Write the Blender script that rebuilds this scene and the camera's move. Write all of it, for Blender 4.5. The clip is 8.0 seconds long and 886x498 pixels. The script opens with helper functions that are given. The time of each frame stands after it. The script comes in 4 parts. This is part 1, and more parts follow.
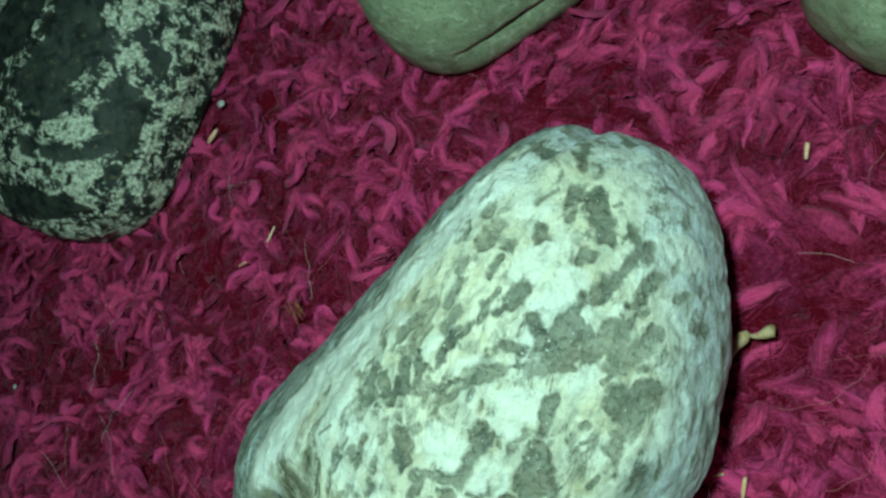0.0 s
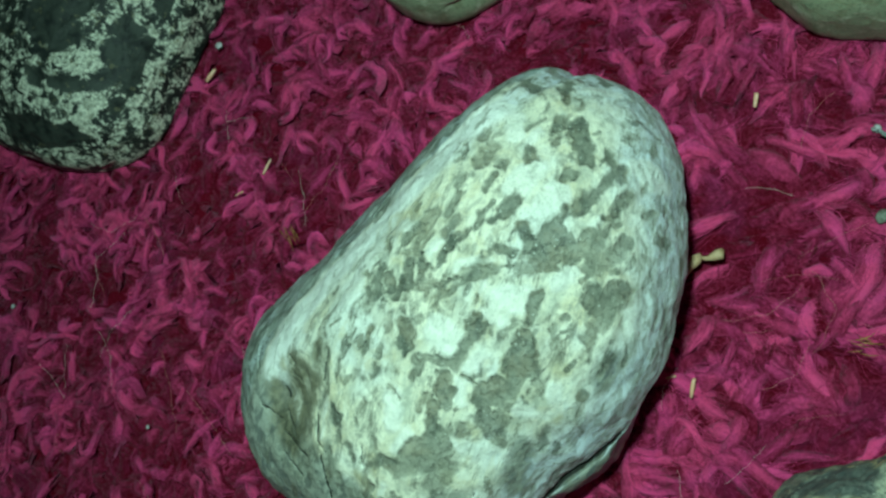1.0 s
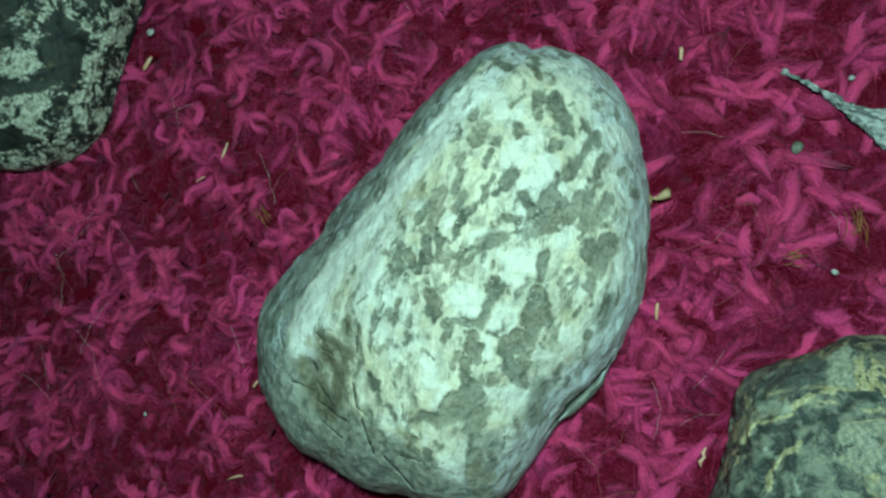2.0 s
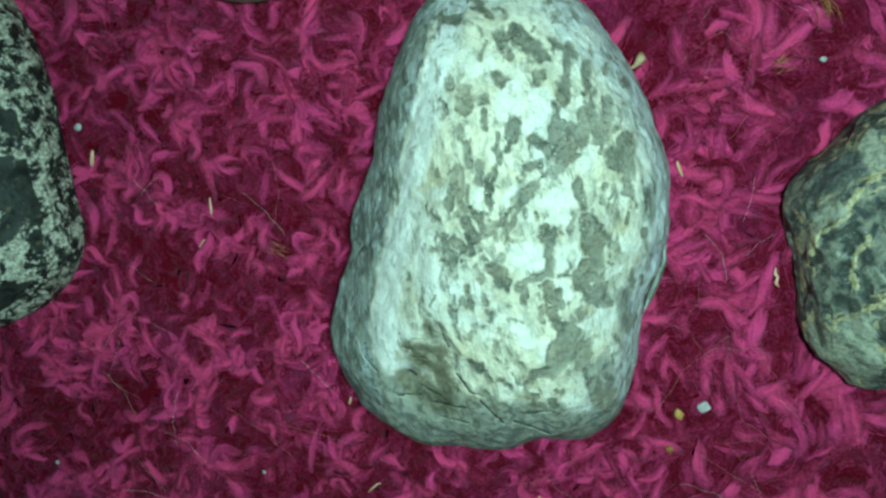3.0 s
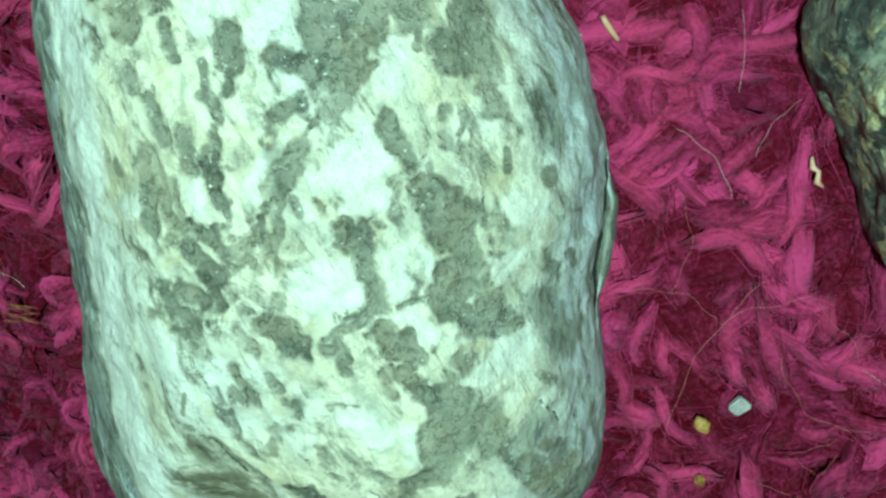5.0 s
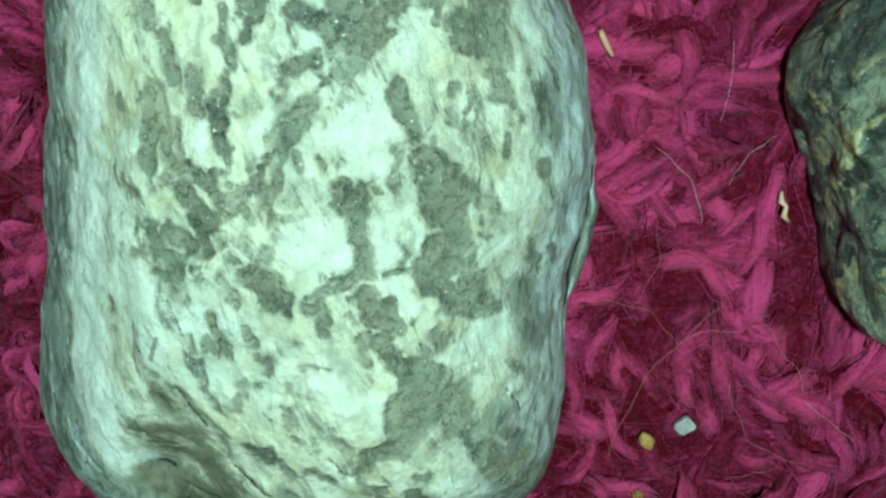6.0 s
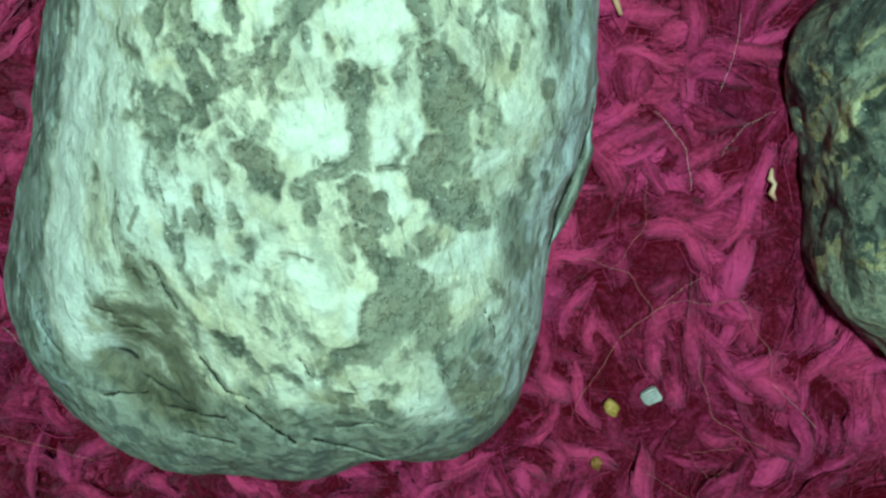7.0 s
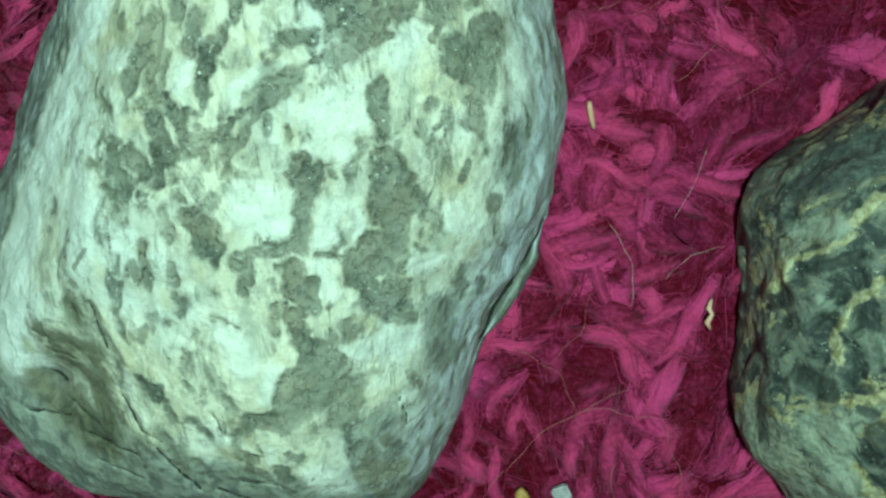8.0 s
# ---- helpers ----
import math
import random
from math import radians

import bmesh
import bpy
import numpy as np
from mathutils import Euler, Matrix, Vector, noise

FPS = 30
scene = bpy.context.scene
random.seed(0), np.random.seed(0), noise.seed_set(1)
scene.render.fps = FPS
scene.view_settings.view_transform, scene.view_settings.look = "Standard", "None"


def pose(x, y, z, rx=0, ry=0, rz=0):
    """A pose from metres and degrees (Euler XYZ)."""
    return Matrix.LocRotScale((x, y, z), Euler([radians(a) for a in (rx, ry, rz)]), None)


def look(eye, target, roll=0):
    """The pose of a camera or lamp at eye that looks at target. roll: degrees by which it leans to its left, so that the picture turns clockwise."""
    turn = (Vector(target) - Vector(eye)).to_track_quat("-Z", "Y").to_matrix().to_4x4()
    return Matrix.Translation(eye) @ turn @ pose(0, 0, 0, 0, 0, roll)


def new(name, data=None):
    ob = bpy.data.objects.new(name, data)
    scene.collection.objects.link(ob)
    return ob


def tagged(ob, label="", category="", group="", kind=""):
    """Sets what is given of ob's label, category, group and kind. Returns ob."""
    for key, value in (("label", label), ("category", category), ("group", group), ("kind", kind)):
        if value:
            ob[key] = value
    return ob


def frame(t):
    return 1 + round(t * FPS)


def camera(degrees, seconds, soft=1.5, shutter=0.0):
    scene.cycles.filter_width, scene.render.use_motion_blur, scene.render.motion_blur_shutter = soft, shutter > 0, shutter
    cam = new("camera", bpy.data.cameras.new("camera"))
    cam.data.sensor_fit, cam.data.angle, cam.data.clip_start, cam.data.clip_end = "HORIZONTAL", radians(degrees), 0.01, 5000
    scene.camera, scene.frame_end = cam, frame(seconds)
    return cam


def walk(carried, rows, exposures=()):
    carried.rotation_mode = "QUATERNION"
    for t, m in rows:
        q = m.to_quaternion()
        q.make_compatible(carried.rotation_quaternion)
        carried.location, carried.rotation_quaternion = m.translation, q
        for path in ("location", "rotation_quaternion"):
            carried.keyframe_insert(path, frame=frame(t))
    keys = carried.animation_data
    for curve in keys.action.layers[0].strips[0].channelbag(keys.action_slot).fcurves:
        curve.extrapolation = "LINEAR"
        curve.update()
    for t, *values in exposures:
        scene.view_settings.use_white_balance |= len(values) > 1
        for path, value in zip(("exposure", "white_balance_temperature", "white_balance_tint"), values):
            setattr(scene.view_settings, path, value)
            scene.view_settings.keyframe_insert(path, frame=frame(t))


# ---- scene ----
cam = camera(51.9, 8.0, soft=2.5)
PATH = [
    (0, (0.058, 0.06, 0.251), (-0.887, 0.3, -1.495), -58.1),
    (0.5, (0.062, 0.037, 0.263), (-0.856, 0.271, -1.499), -56.6),
    (1, (0.063, 0.035, 0.279), (-0.759, 0.283, -1.528), -54.1),
    (1.5, (0.051, 0.031, 0.306), (-0.528, 0.286, -1.591), -49.2),
    (1.7, (0.039, 0.031, 0.314), (-0.484, 0.259, -1.603), -50.2),
    (2.8, (0.0, 0.056, 0.328), (-0.325, 0.014, -1.645), -105.9),
    (3, (-0.003, 0.067, 0.329), (-0.347, -0.051, -1.637), -122.2),
    (3.5, (-0.009, 0.078, 0.326), (-0.388, -0.119, -1.628), -143.3),
    (4, (0.011, 0.075, 0.299), (-0.461, -0.162, -1.63), 209.0),
    (4.5, (0.006, 0.055, 0.233), (-0.533, -0.208, -1.675), 208.7),
    (5, (0.024, 0.061, 0.19), (-0.459, -0.246, -1.726), -149.4),
    (5.2, (0.025, 0.061, 0.189), (-0.431, -0.249, -1.733), -148.1),
    (6.3, (0.01, 0.052, 0.196), (-0.27, -0.252, -1.761), 204.5),
    (6.5, (0.009, 0.046, 0.196), (-0.248, -0.247, -1.766), 204.8),
    (7, (0.005, 0.04, 0.197), (-0.239, -0.227, -1.77), 209.4),
    (7.5, (0.011, 0.047, 0.199), (-0.222, -0.178, -1.775), -141.2),
    (8, (0.019, 0.052, 0.201), (-0.226, -0.181, -1.77), -136.4),
]
EXPOSURES = [(0.0, 0.04, 6500, 10), (1.5, 0.02, 6400, 11), (3.0, 0.2, 6150, 15), (3.5, 0.3, 6100, 16), (4.0, 0.42, 6150, 15), (4.5, 0.72, 6350, 13),
             (5.0, 0.32, 6500, 10), (6.5, 0.13, 6500, 10), (8.0, 0.07, 6500, 10)]
walk(cam, [(t, look(eye, target, roll)) for t, eye, target, roll in PATH],
     exposures=EXPOSURES)

# ---- world, torch light ----
world = bpy.data.worlds.new("night_room")
scene.world = world
world.use_nodes = True
world.node_tree.nodes["Background"].inputs[0].default_value = (0.6, 0.72, 0.8, 1)
world.node_tree.nodes["Background"].inputs[1].default_value = 0.014

torch = bpy.data.lights.new("torch_light", "SPOT")
torch.energy, torch.color = 6.9, (0.585, 1.0, 0.865)
torch.spot_size, torch.spot_blend, torch.shadow_soft_size = radians(98), 1.0, 0.014
torch_ob = new("torch_light", torch)
torch_ob.matrix_world = look((0.034, 0.074, 0.42), (-0.004, 0.060, 0.0))


# ---- material helpers ----
class Nodes:
    """A short way to write node trees."""

    def __init__(self, name):
        self.mat = bpy.data.materials.new(name)
        self.mat.use_nodes = True
        self.tree = self.mat.node_tree
        self.bsdf = self.tree.nodes["Principled BSDF"]
        self.coord = self.tree.nodes.new("ShaderNodeTexCoord").outputs["Object"]

    def link(self, value, socket):
        if hasattr(value, "is_output"):
            self.tree.links.new(value, socket)
        elif isinstance(value, tuple) and len(value) == 3 and socket.type == "RGBA":
            socket.default_value = (*value, 1)
        else:
            socket.default_value = value

    def stretch(self, scale, turn=0.0, vector=None):
        n = self.tree.nodes.new("ShaderNodeMapping")
        self.link(vector or self.coord, n.inputs["Vector"])
        n.inputs["Scale"].default_value = scale
        n.inputs["Rotation"].default_value = (0, 0, radians(turn))
        return n.outputs[0]

    def noise(self, scale, detail=4.0, rough=0.55, warp=0.0, vector=None):
        n = self.tree.nodes.new("ShaderNodeTexNoise")
        self.link(vector or self.coord, n.inputs["Vector"])
        n.inputs["Scale"].default_value, n.inputs["Detail"].default_value = scale, detail
        n.inputs["Roughness"].default_value, n.inputs["Distortion"].default_value = rough, warp
        return n.outputs["Fac"]

    def cells(self, scale, vector=None):
        n = self.tree.nodes.new("ShaderNodeTexVoronoi")
        self.link(vector or self.coord, n.inputs["Vector"])
        n.inputs["Scale"].default_value = scale
        return n.outputs["Distance"]

    def math(self, op, a, b=0.0):
        n = self.tree.nodes.new("ShaderNodeMath")
        n.operation = op
        self.link(a, n.inputs[0])
        self.link(b, n.inputs[1])
        return n.outputs[0]

    def step(self, value, low, high):
        n = self.tree.nodes.new("ShaderNodeMapRange")
        n.interpolation_type = "SMOOTHSTEP"
        self.link(value, n.inputs["Value"])
        n.inputs["From Min"].default_value, n.inputs["From Max"].default_value = low, high
        return n.outputs["Result"]

    def mix(self, fac, a, b, blend="MIX"):
        n = self.tree.nodes.new("ShaderNodeMix")
        n.data_type, n.blend_type = "RGBA", blend
        self.link(fac, n.inputs[0])
        self.link(a, n.inputs[6])
        self.link(b, n.inputs[7])
        return n.outputs[2]

    def field(self, name):
        n = self.tree.nodes.new("ShaderNodeAttribute")
        n.attribute_name = name
        return n.outputs["Fac"]

    def island(self):
        return self.tree.nodes.new("ShaderNodeNewGeometry").outputs["Random Per Island"]

    def finish(self, colour, rough=0.6, height=None, strength=0.5, distance=0.0005, gloss=0.4):
        self.link(colour, self.bsdf.inputs["Base Color"])
        self.link(rough, self.bsdf.inputs["Roughness"])
        self.bsdf.inputs["Specular IOR Level"].default_value = gloss
        if height is not None:
            b = self.tree.nodes.new("ShaderNodeBump")
            b.inputs["Strength"].default_value, b.inputs["Distance"].default_value = strength, distance
            self.link(height, b.inputs["Height"])
            self.tree.links.new(b.outputs[0], self.bsdf.inputs["Normal"])
        return self.mat


# ---- materials ----
def marble_material():
    """Pale cobble: milky quartz with grey-olive inclusions, ochre stains and a grey flank."""
    n = Nodes("pale_marble")
    grain, grain_fine = n.stretch((1.0, 0.52, 1.0), 14), n.stretch((1.0, 0.8, 1.0), 14)
    big, mid = n.noise(75, 4, 0.6, 0.5, grain), n.noise(330, 6, 0.62, 0.6, grain)
    fine, dust = n.noise(1000, 5, 0.66, 0.3, grain_fine), n.noise(2800, 3, 0.6)
    white = n.mix(n.step(n.noise(42, 3, 0.5), 0.46, 0.64), (0.84, 0.80, 0.63), (0.80, 0.82, 0.75))
    white = n.mix(n.math("MULTIPLY", n.step(n.noise(105, 4, 0.6, 0.5), 0.50, 0.64), 0.55), white, (0.62, 0.54, 0.33))
    white = n.mix(n.math("MULTIPLY", n.step(big, 0.50, 0.66), 0.40), white, (0.46, 0.48, 0.40))
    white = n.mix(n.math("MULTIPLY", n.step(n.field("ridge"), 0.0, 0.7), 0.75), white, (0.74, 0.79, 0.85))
    white = n.mix(n.math("MULTIPLY", n.step(mid, 0.49, 0.64), 0.46), white, (0.38, 0.39, 0.31))
    white = n.mix(n.math("MULTIPLY", n.step(fine, 0.52, 0.68), 0.32), white, (0.27, 0.275, 0.22))
    clear = n.step(n.field("quartz"), -0.25, 0.55)
    smudge = n.step(n.noise(135, 5, 0.66, 0.6, grain), 0.50, 0.63)
    white = n.mix(n.math("MULTIPLY", smudge, 0.42), white, n.mix(n.step(n.noise(50, 2, 0.5), 0.44, 0.56), (0.44, 0.40, 0.25), (0.40, 0.44, 0.37)))
    # cool light on rim and sides, painted in as a mottled bluish tint
    rim_light_tint = n.math("MULTIPLY", n.step(n.field("rim_light_tint"), 0.0, 1.0), 0.7)
    white = n.mix(rim_light_tint, white, n.mix(n.step(mid, 0.40, 0.62), (0.66, 0.75, 0.87), (0.40, 0.45, 0.49)))
    milky = n.mix(n.step(n.noise(420, 5, 0.7), 0.40, 0.66), (0.92, 0.92, 0.85), (0.74, 0.76, 0.67))
    white = n.mix(n.math("MULTIPLY", clear, 0.68), white, milky)
    ochre = n.step(n.math("ADD", n.field("ochre"), n.math("SUBTRACT", mid, 0.5)), -0.6, 0.6)
    white = n.mix(n.math("MULTIPLY", ochre, 0.62), white, n.mix(n.step(fine, 0.4, 0.62), (0.40, 0.35, 0.19), (0.64, 0.56, 0.34)))
    ragged = n.math("MULTIPLY", n.math("SUBTRACT", mid, 0.5), 2.0)
    ragged = n.math("ADD", ragged, n.math("MULTIPLY", n.math("SUBTRACT", fine, 0.5), 0.9))
    # thin grey veils, with painted shade at the foot, then inclusions with soft ragged borders
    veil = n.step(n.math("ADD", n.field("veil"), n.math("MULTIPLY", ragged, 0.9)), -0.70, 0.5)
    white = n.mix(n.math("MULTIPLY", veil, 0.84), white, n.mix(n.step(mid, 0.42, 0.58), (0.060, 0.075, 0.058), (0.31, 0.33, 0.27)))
    stray = n.noise(150, 6, 0.64, 0.9, n.stretch((1.0, 0.45, 1.0), 14))
    stray = n.math("SUBTRACT", stray, n.math("MULTIPLY", clear, 0.10))
    stray = n.math("MINIMUM", n.math("MULTIPLY", n.math("SUBTRACT", stray, 0.60), 6.0), 0.25)
    depth = n.math("ADD", n.math("MAXIMUM", n.field("blotch"), stray), n.math("MULTIPLY", ragged, 1.0))
    white = n.mix(n.math("MULTIPLY", n.step(depth, -0.80, 0.15), 0.50), white, n.mix(n.step(fine, 0.40, 0.62), (0.25, 0.26, 0.205), (0.52, 0.51, 0.41)))
    blot = n.step(depth, -0.30, 0.38)
    dark = n.mix(n.step(n.noise(170, 4, 0.55, 0.4, grain), 0.36, 0.64), (0.080, 0.094, 0.072), (0.205, 0.215, 0.165))
    dark = n.mix(n.math("MULTIPLY", n.step(n.noise(90, 3, 0.6), 0.48, 0.62), 0.70), dark, (0.235, 0.205, 0.135))
    dark = n.mix(n.math("MULTIPLY", n.step(n.noise(700, 4, 0.6, 0.3, grain_fine), 0.50, 0.66), 0.40), dark, (0.30, 0.315, 0.25))
    grit, pits = n.noise(1700, 3, 0.6), n.noise(620, 4, 0.7, 0.5)
    rough_zone = n.step(n.noise(75, 3, 0.6), 0.44, 0.58)
    dark = n.mix(n.math("MULTIPLY", n.math("MULTIPLY", n.step(pits, 0.55, 0.62), rough_zone), 0.85), dark, (0.026, 0.032, 0.026))
    # pale flecks paint tiny specular sparkles into the inclusions' colour
    dark = n.mix(n.math("MULTIPLY", n.math("MULTIPLY", n.step(n.noise(1150, 2, 0.5), 0.66, 0.72), rough_zone), 0.9), dark, (0.72, 0.75, 0.68))
    white = n.mix(n.math("MULTIPLY", n.step(n.noise(1600, 5, 0.7), 0.57, 0.69), 0.32), white, (0.30, 0.31, 0.25))
    folia = n.step(n.noise(460, 5, 0.62, 0.7, n.stretch((1.0, 0.24, 1.0), 16)), 0.565, 0.66)
    white = n.mix(n.math("MULTIPLY", n.math("MULTIPLY", folia, n.step(n.noise(60, 3, 0.5), 0.42, 0.58)), 0.62), white, (0.17, 0.175, 0.125))
    speck = n.step(n.math("ADD", n.field("speck"), n.math("MULTIPLY", ragged, 0.7)), -0.05, 0.55)
    solid = n.math("MULTIPLY", n.math("POWER", n.field("strength"), 0.82), n.math("ADD", 0.86, n.math("MULTIPLY", n.step(n.noise(160, 4, 0.6), 0.40, 0.60), 0.16)))
    col = n.mix(n.math("MAXIMUM", n.math("MULTIPLY", blot, solid), n.math("MULTIPLY", speck, 0.78)), white, dark)
    # brown stain of the hollow, its deep shadow painted in as darker tone
    earth = n.mix(n.step(mid, 0.36, 0.64), (0.060, 0.060, 0.036), (0.20, 0.185, 0.118))
    stain = n.step(n.math("ADD", n.field("stain"), n.math("MULTIPLY", ragged, 0.9)), -0.85, 0.55)
    col = n.mix(n.math("MULTIPLY", stain, 0.90), col, earth)
    # worn grey flank with pale streaks, painted darker in place of grazing shade
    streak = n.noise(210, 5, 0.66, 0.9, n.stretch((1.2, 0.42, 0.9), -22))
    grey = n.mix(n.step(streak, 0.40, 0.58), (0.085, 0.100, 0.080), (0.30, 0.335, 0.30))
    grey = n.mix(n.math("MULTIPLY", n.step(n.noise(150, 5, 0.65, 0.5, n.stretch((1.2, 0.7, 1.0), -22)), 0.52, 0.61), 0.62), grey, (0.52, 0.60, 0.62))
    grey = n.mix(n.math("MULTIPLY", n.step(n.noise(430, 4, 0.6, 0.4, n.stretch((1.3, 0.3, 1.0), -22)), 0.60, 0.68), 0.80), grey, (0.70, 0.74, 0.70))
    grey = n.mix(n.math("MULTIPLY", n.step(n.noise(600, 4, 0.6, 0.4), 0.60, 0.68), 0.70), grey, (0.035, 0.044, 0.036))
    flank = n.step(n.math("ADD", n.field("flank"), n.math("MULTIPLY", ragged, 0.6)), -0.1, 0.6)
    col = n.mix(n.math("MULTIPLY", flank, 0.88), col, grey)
    # near-black paint stands in for the shade inside cracks and the ledge's gap
    col = n.mix(n.step(n.math("ADD", n.field("crack"), n.math("MULTIPLY", ragged, 0.6)), 0.10, 0.7), col, (0.018, 0.019, 0.014))
    rough = n.math("ADD", 0.40, n.math("MULTIPLY", fine, 0.35))
    rough = n.math("SUBTRACT", rough, n.math("MULTIPLY", n.math("MULTIPLY", blot, n.step(n.noise(1900, 2, 0.5), 0.60, 0.68)), 0.36))
    height = n.math("ADD", n.math("MULTIPLY", n.noise(210, 6, 0.62, 0.5), 1.35), n.math("ADD", n.math("MULTIPLY", fine, 0.45), n.math("MULTIPLY", dust, 0.12)))
    height = n.math("SUBTRACT", height, n.math("MULTIPLY", blot, 0.25))
    height = n.math("SUBTRACT", height, n.math("MULTIPLY", n.math("MULTIPLY", blot, n.step(pits, 0.52, 0.62)), 0.9))
    height = n.math("ADD", height, n.math("MULTIPLY", grit, n.math("ADD", 0.12, n.math("MULTIPLY", blot, 0.28))))
    return n.finish(col, rough, height, 0.6, 0.0010, 0.38)


def speckled_material():
    """Black-green stone under a broken pale crust."""
    n = Nodes("speckled_dark_stone")
    big, mid, fine = n.noise(34, 3, 0.5, 0.6), n.noise(175, 6, 0.66, 0.4), n.noise(700, 5, 0.7)
    crust = n.math("ADD", mid, n.math("MULTIPLY", n.math("SUBTRACT", fine, 0.5), 0.35))
    crust = n.math("ADD", crust, n.math("MULTIPLY", n.step(n.field("crust"), -0.6, 0.8), 0.07))
    crust = n.math("SUBTRACT", crust, n.math("MULTIPLY", n.step(n.field("bare"), -0.8, 0.7), 0.24))
    crust = n.math("SUBTRACT", crust, n.math("MULTIPLY", n.step(big, 0.50, 0.64), 0.08))
    dark = n.mix(n.step(mid, 0.35, 0.6), (0.011, 0.016, 0.015), (0.046, 0.056, 0.047))
    pale = n.mix(n.step(fine, 0.38, 0.64), (0.30, 0.31, 0.24), (0.80, 0.80, 0.67))
    col = n.mix(n.step(crust, 0.45, 0.58), dark, pale)
    col = n.mix(n.math("MULTIPLY", n.step(n.noise(300, 4, 0.6), 0.60, 0.68), 0.35), col, (0.28, 0.25, 0.13))
    return n.finish(col, n.math("ADD", 0.36, n.math("MULTIPLY", mid, 0.4)), n.math("ADD", crust, n.math("MULTIPLY", fine, 0.4)), 0.6, 0.0009, 0.4)


def green_material():
    """Smooth grey-green river stone with faint veins."""
    n = Nodes("smooth_green_stone")
    veins = n.noise(140, 5, 0.65, 1.4, n.stretch((0.5, 1.2, 1.0), 25))
    big, fine = n.noise(45, 3, 0.55), n.noise(900, 3, 0.6)
    col = n.mix(big, (0.22, 0.275, 0.185), (0.34, 0.36, 0.23))
    col = n.mix(n.math("MULTIPLY", n.step(veins, 0.52, 0.64), 0.75), col, (0.48, 0.50, 0.37))
    col = n.mix(n.math("MULTIPLY", n.step(veins, 0.44, 0.30), 0.6), col, (0.14, 0.185, 0.125))
    col = n.mix(n.math("MULTIPLY", n.step(n.noise(210, 6, 0.7, 0.6), 0.52, 0.62), 0.50), col, (0.19, 0.17, 0.095))
    col = n.mix(n.math("MULTIPLY", n.step(fine, 0.52, 0.64), 0.45), col, (0.10, 0.13, 0.08))
    return n.finish(col, 0.5, n.math("ADD", veins, n.math("MULTIPLY", fine, 0.4)), 0.4, 0.0006, 0.4)


def banded_material():
    """Slate-grey stone with folded ochre seams and pale quartz."""
    n = Nodes("banded_dark_stone")
    fold = n.noise(30, 4, 0.62, 0.9, n.stretch((1.0, 1.7, 1.3), 35))
    mid, fine = n.noise(200, 6, 0.72, 0.5), n.noise(720, 5, 0.68)
    base = n.mix(n.step(mid, 0.40, 0.60), (0.048, 0.060, 0.056), (0.24, 0.26, 0.21))
    pale = n.math("ADD", fold, n.math("MULTIPLY", n.math("SUBTRACT", mid, 0.5), 0.5))
    base = n.mix(n.math("MULTIPLY", n.step(pale, 0.50, 0.58), 0.90), base, n.mix(n.step(fine, 0.40, 0.60), (0.22, 0.235, 0.185), (0.46, 0.46, 0.35)))
    seam = n.math("ABSOLUTE", n.math("SUBTRACT", n.math("ADD", fold, n.math("MULTIPLY", n.math("SUBTRACT", mid, 0.5), 0.25)), 0.50))
    seam = n.math("MULTIPLY", n.step(seam, 0.045, 0.006), n.step(n.noise(60, 2, 0.5), 0.38, 0.55))
    col = n.mix(n.math("MULTIPLY", seam, 0.85), base, n.mix(n.step(fine, 0.4, 0.6), (0.38, 0.31, 0.13), (0.72, 0.63, 0.38)))
    rag = n.math("ADD", n.math("MULTIPLY", n.math("SUBTRACT", mid, 0.5), 2.4), n.math("MULTIPLY", n.math("SUBTRACT", fine, 0.5), 1.6))
    pepper = n.step(n.math("ADD", n.math("MULTIPLY", mid, 0.5), n.math("MULTIPLY", fine, 0.5)), 0.53, 0.62)
    col = n.mix(n.math("MULTIPLY", pepper, 0.60), col, n.mix(n.step(fine, 0.48, 0.58), (0.06, 0.052, 0.032), (0.42, 0.36, 0.21)))
    slate = n.step(n.math("ADD", n.field("slate"), rag), -0.5, 0.5)
    col = n.mix(n.math("MULTIPLY", slate, 0.88), col, n.mix(n.step(fine, 0.38, 0.64), (0.060, 0.073, 0.070), (0.125, 0.142, 0.130)))
    cream = n.step(n.math("ADD", n.field("cream"), rag), -0.5, 0.6)
    col = n.mix(n.math("MULTIPLY", cream, 0.80), col, n.mix(n.step(mid, 0.40, 0.60), (0.24, 0.275, 0.215), (0.46, 0.49, 0.39)))
    black = n.step(n.math("ADD", n.field("black"), rag), -0.4, 0.5)
    col = n.mix(n.math("MULTIPLY", black, 0.85), col, n.mix(fine, (0.018, 0.022, 0.021), (0.080, 0.092, 0.082)))
    ore = n.step(n.math("ADD", n.field("seam"), rag), -0.5, 0.5)
    col = n.mix(n.math("MULTIPLY", ore, 0.85), col, n.mix(n.step(fine, 0.40, 0.60), (0.40, 0.34, 0.15), (0.72, 0.66, 0.42)))
    col = n.mix(n.step(n.noise(1500, 2, 0.5), 0.68, 0.74), col, (0.6, 0.6, 0.5))
    return n.finish(col, n.math("ADD", 0.38, n.math("MULTIPLY", mid, 0.35)), n.math("ADD", n.math("MULTIPLY", fold, 1.5), n.math("ADD", mid, n.math("MULTIPLY", fine, 0.5))), 0.8, 0.0012, 0.4)


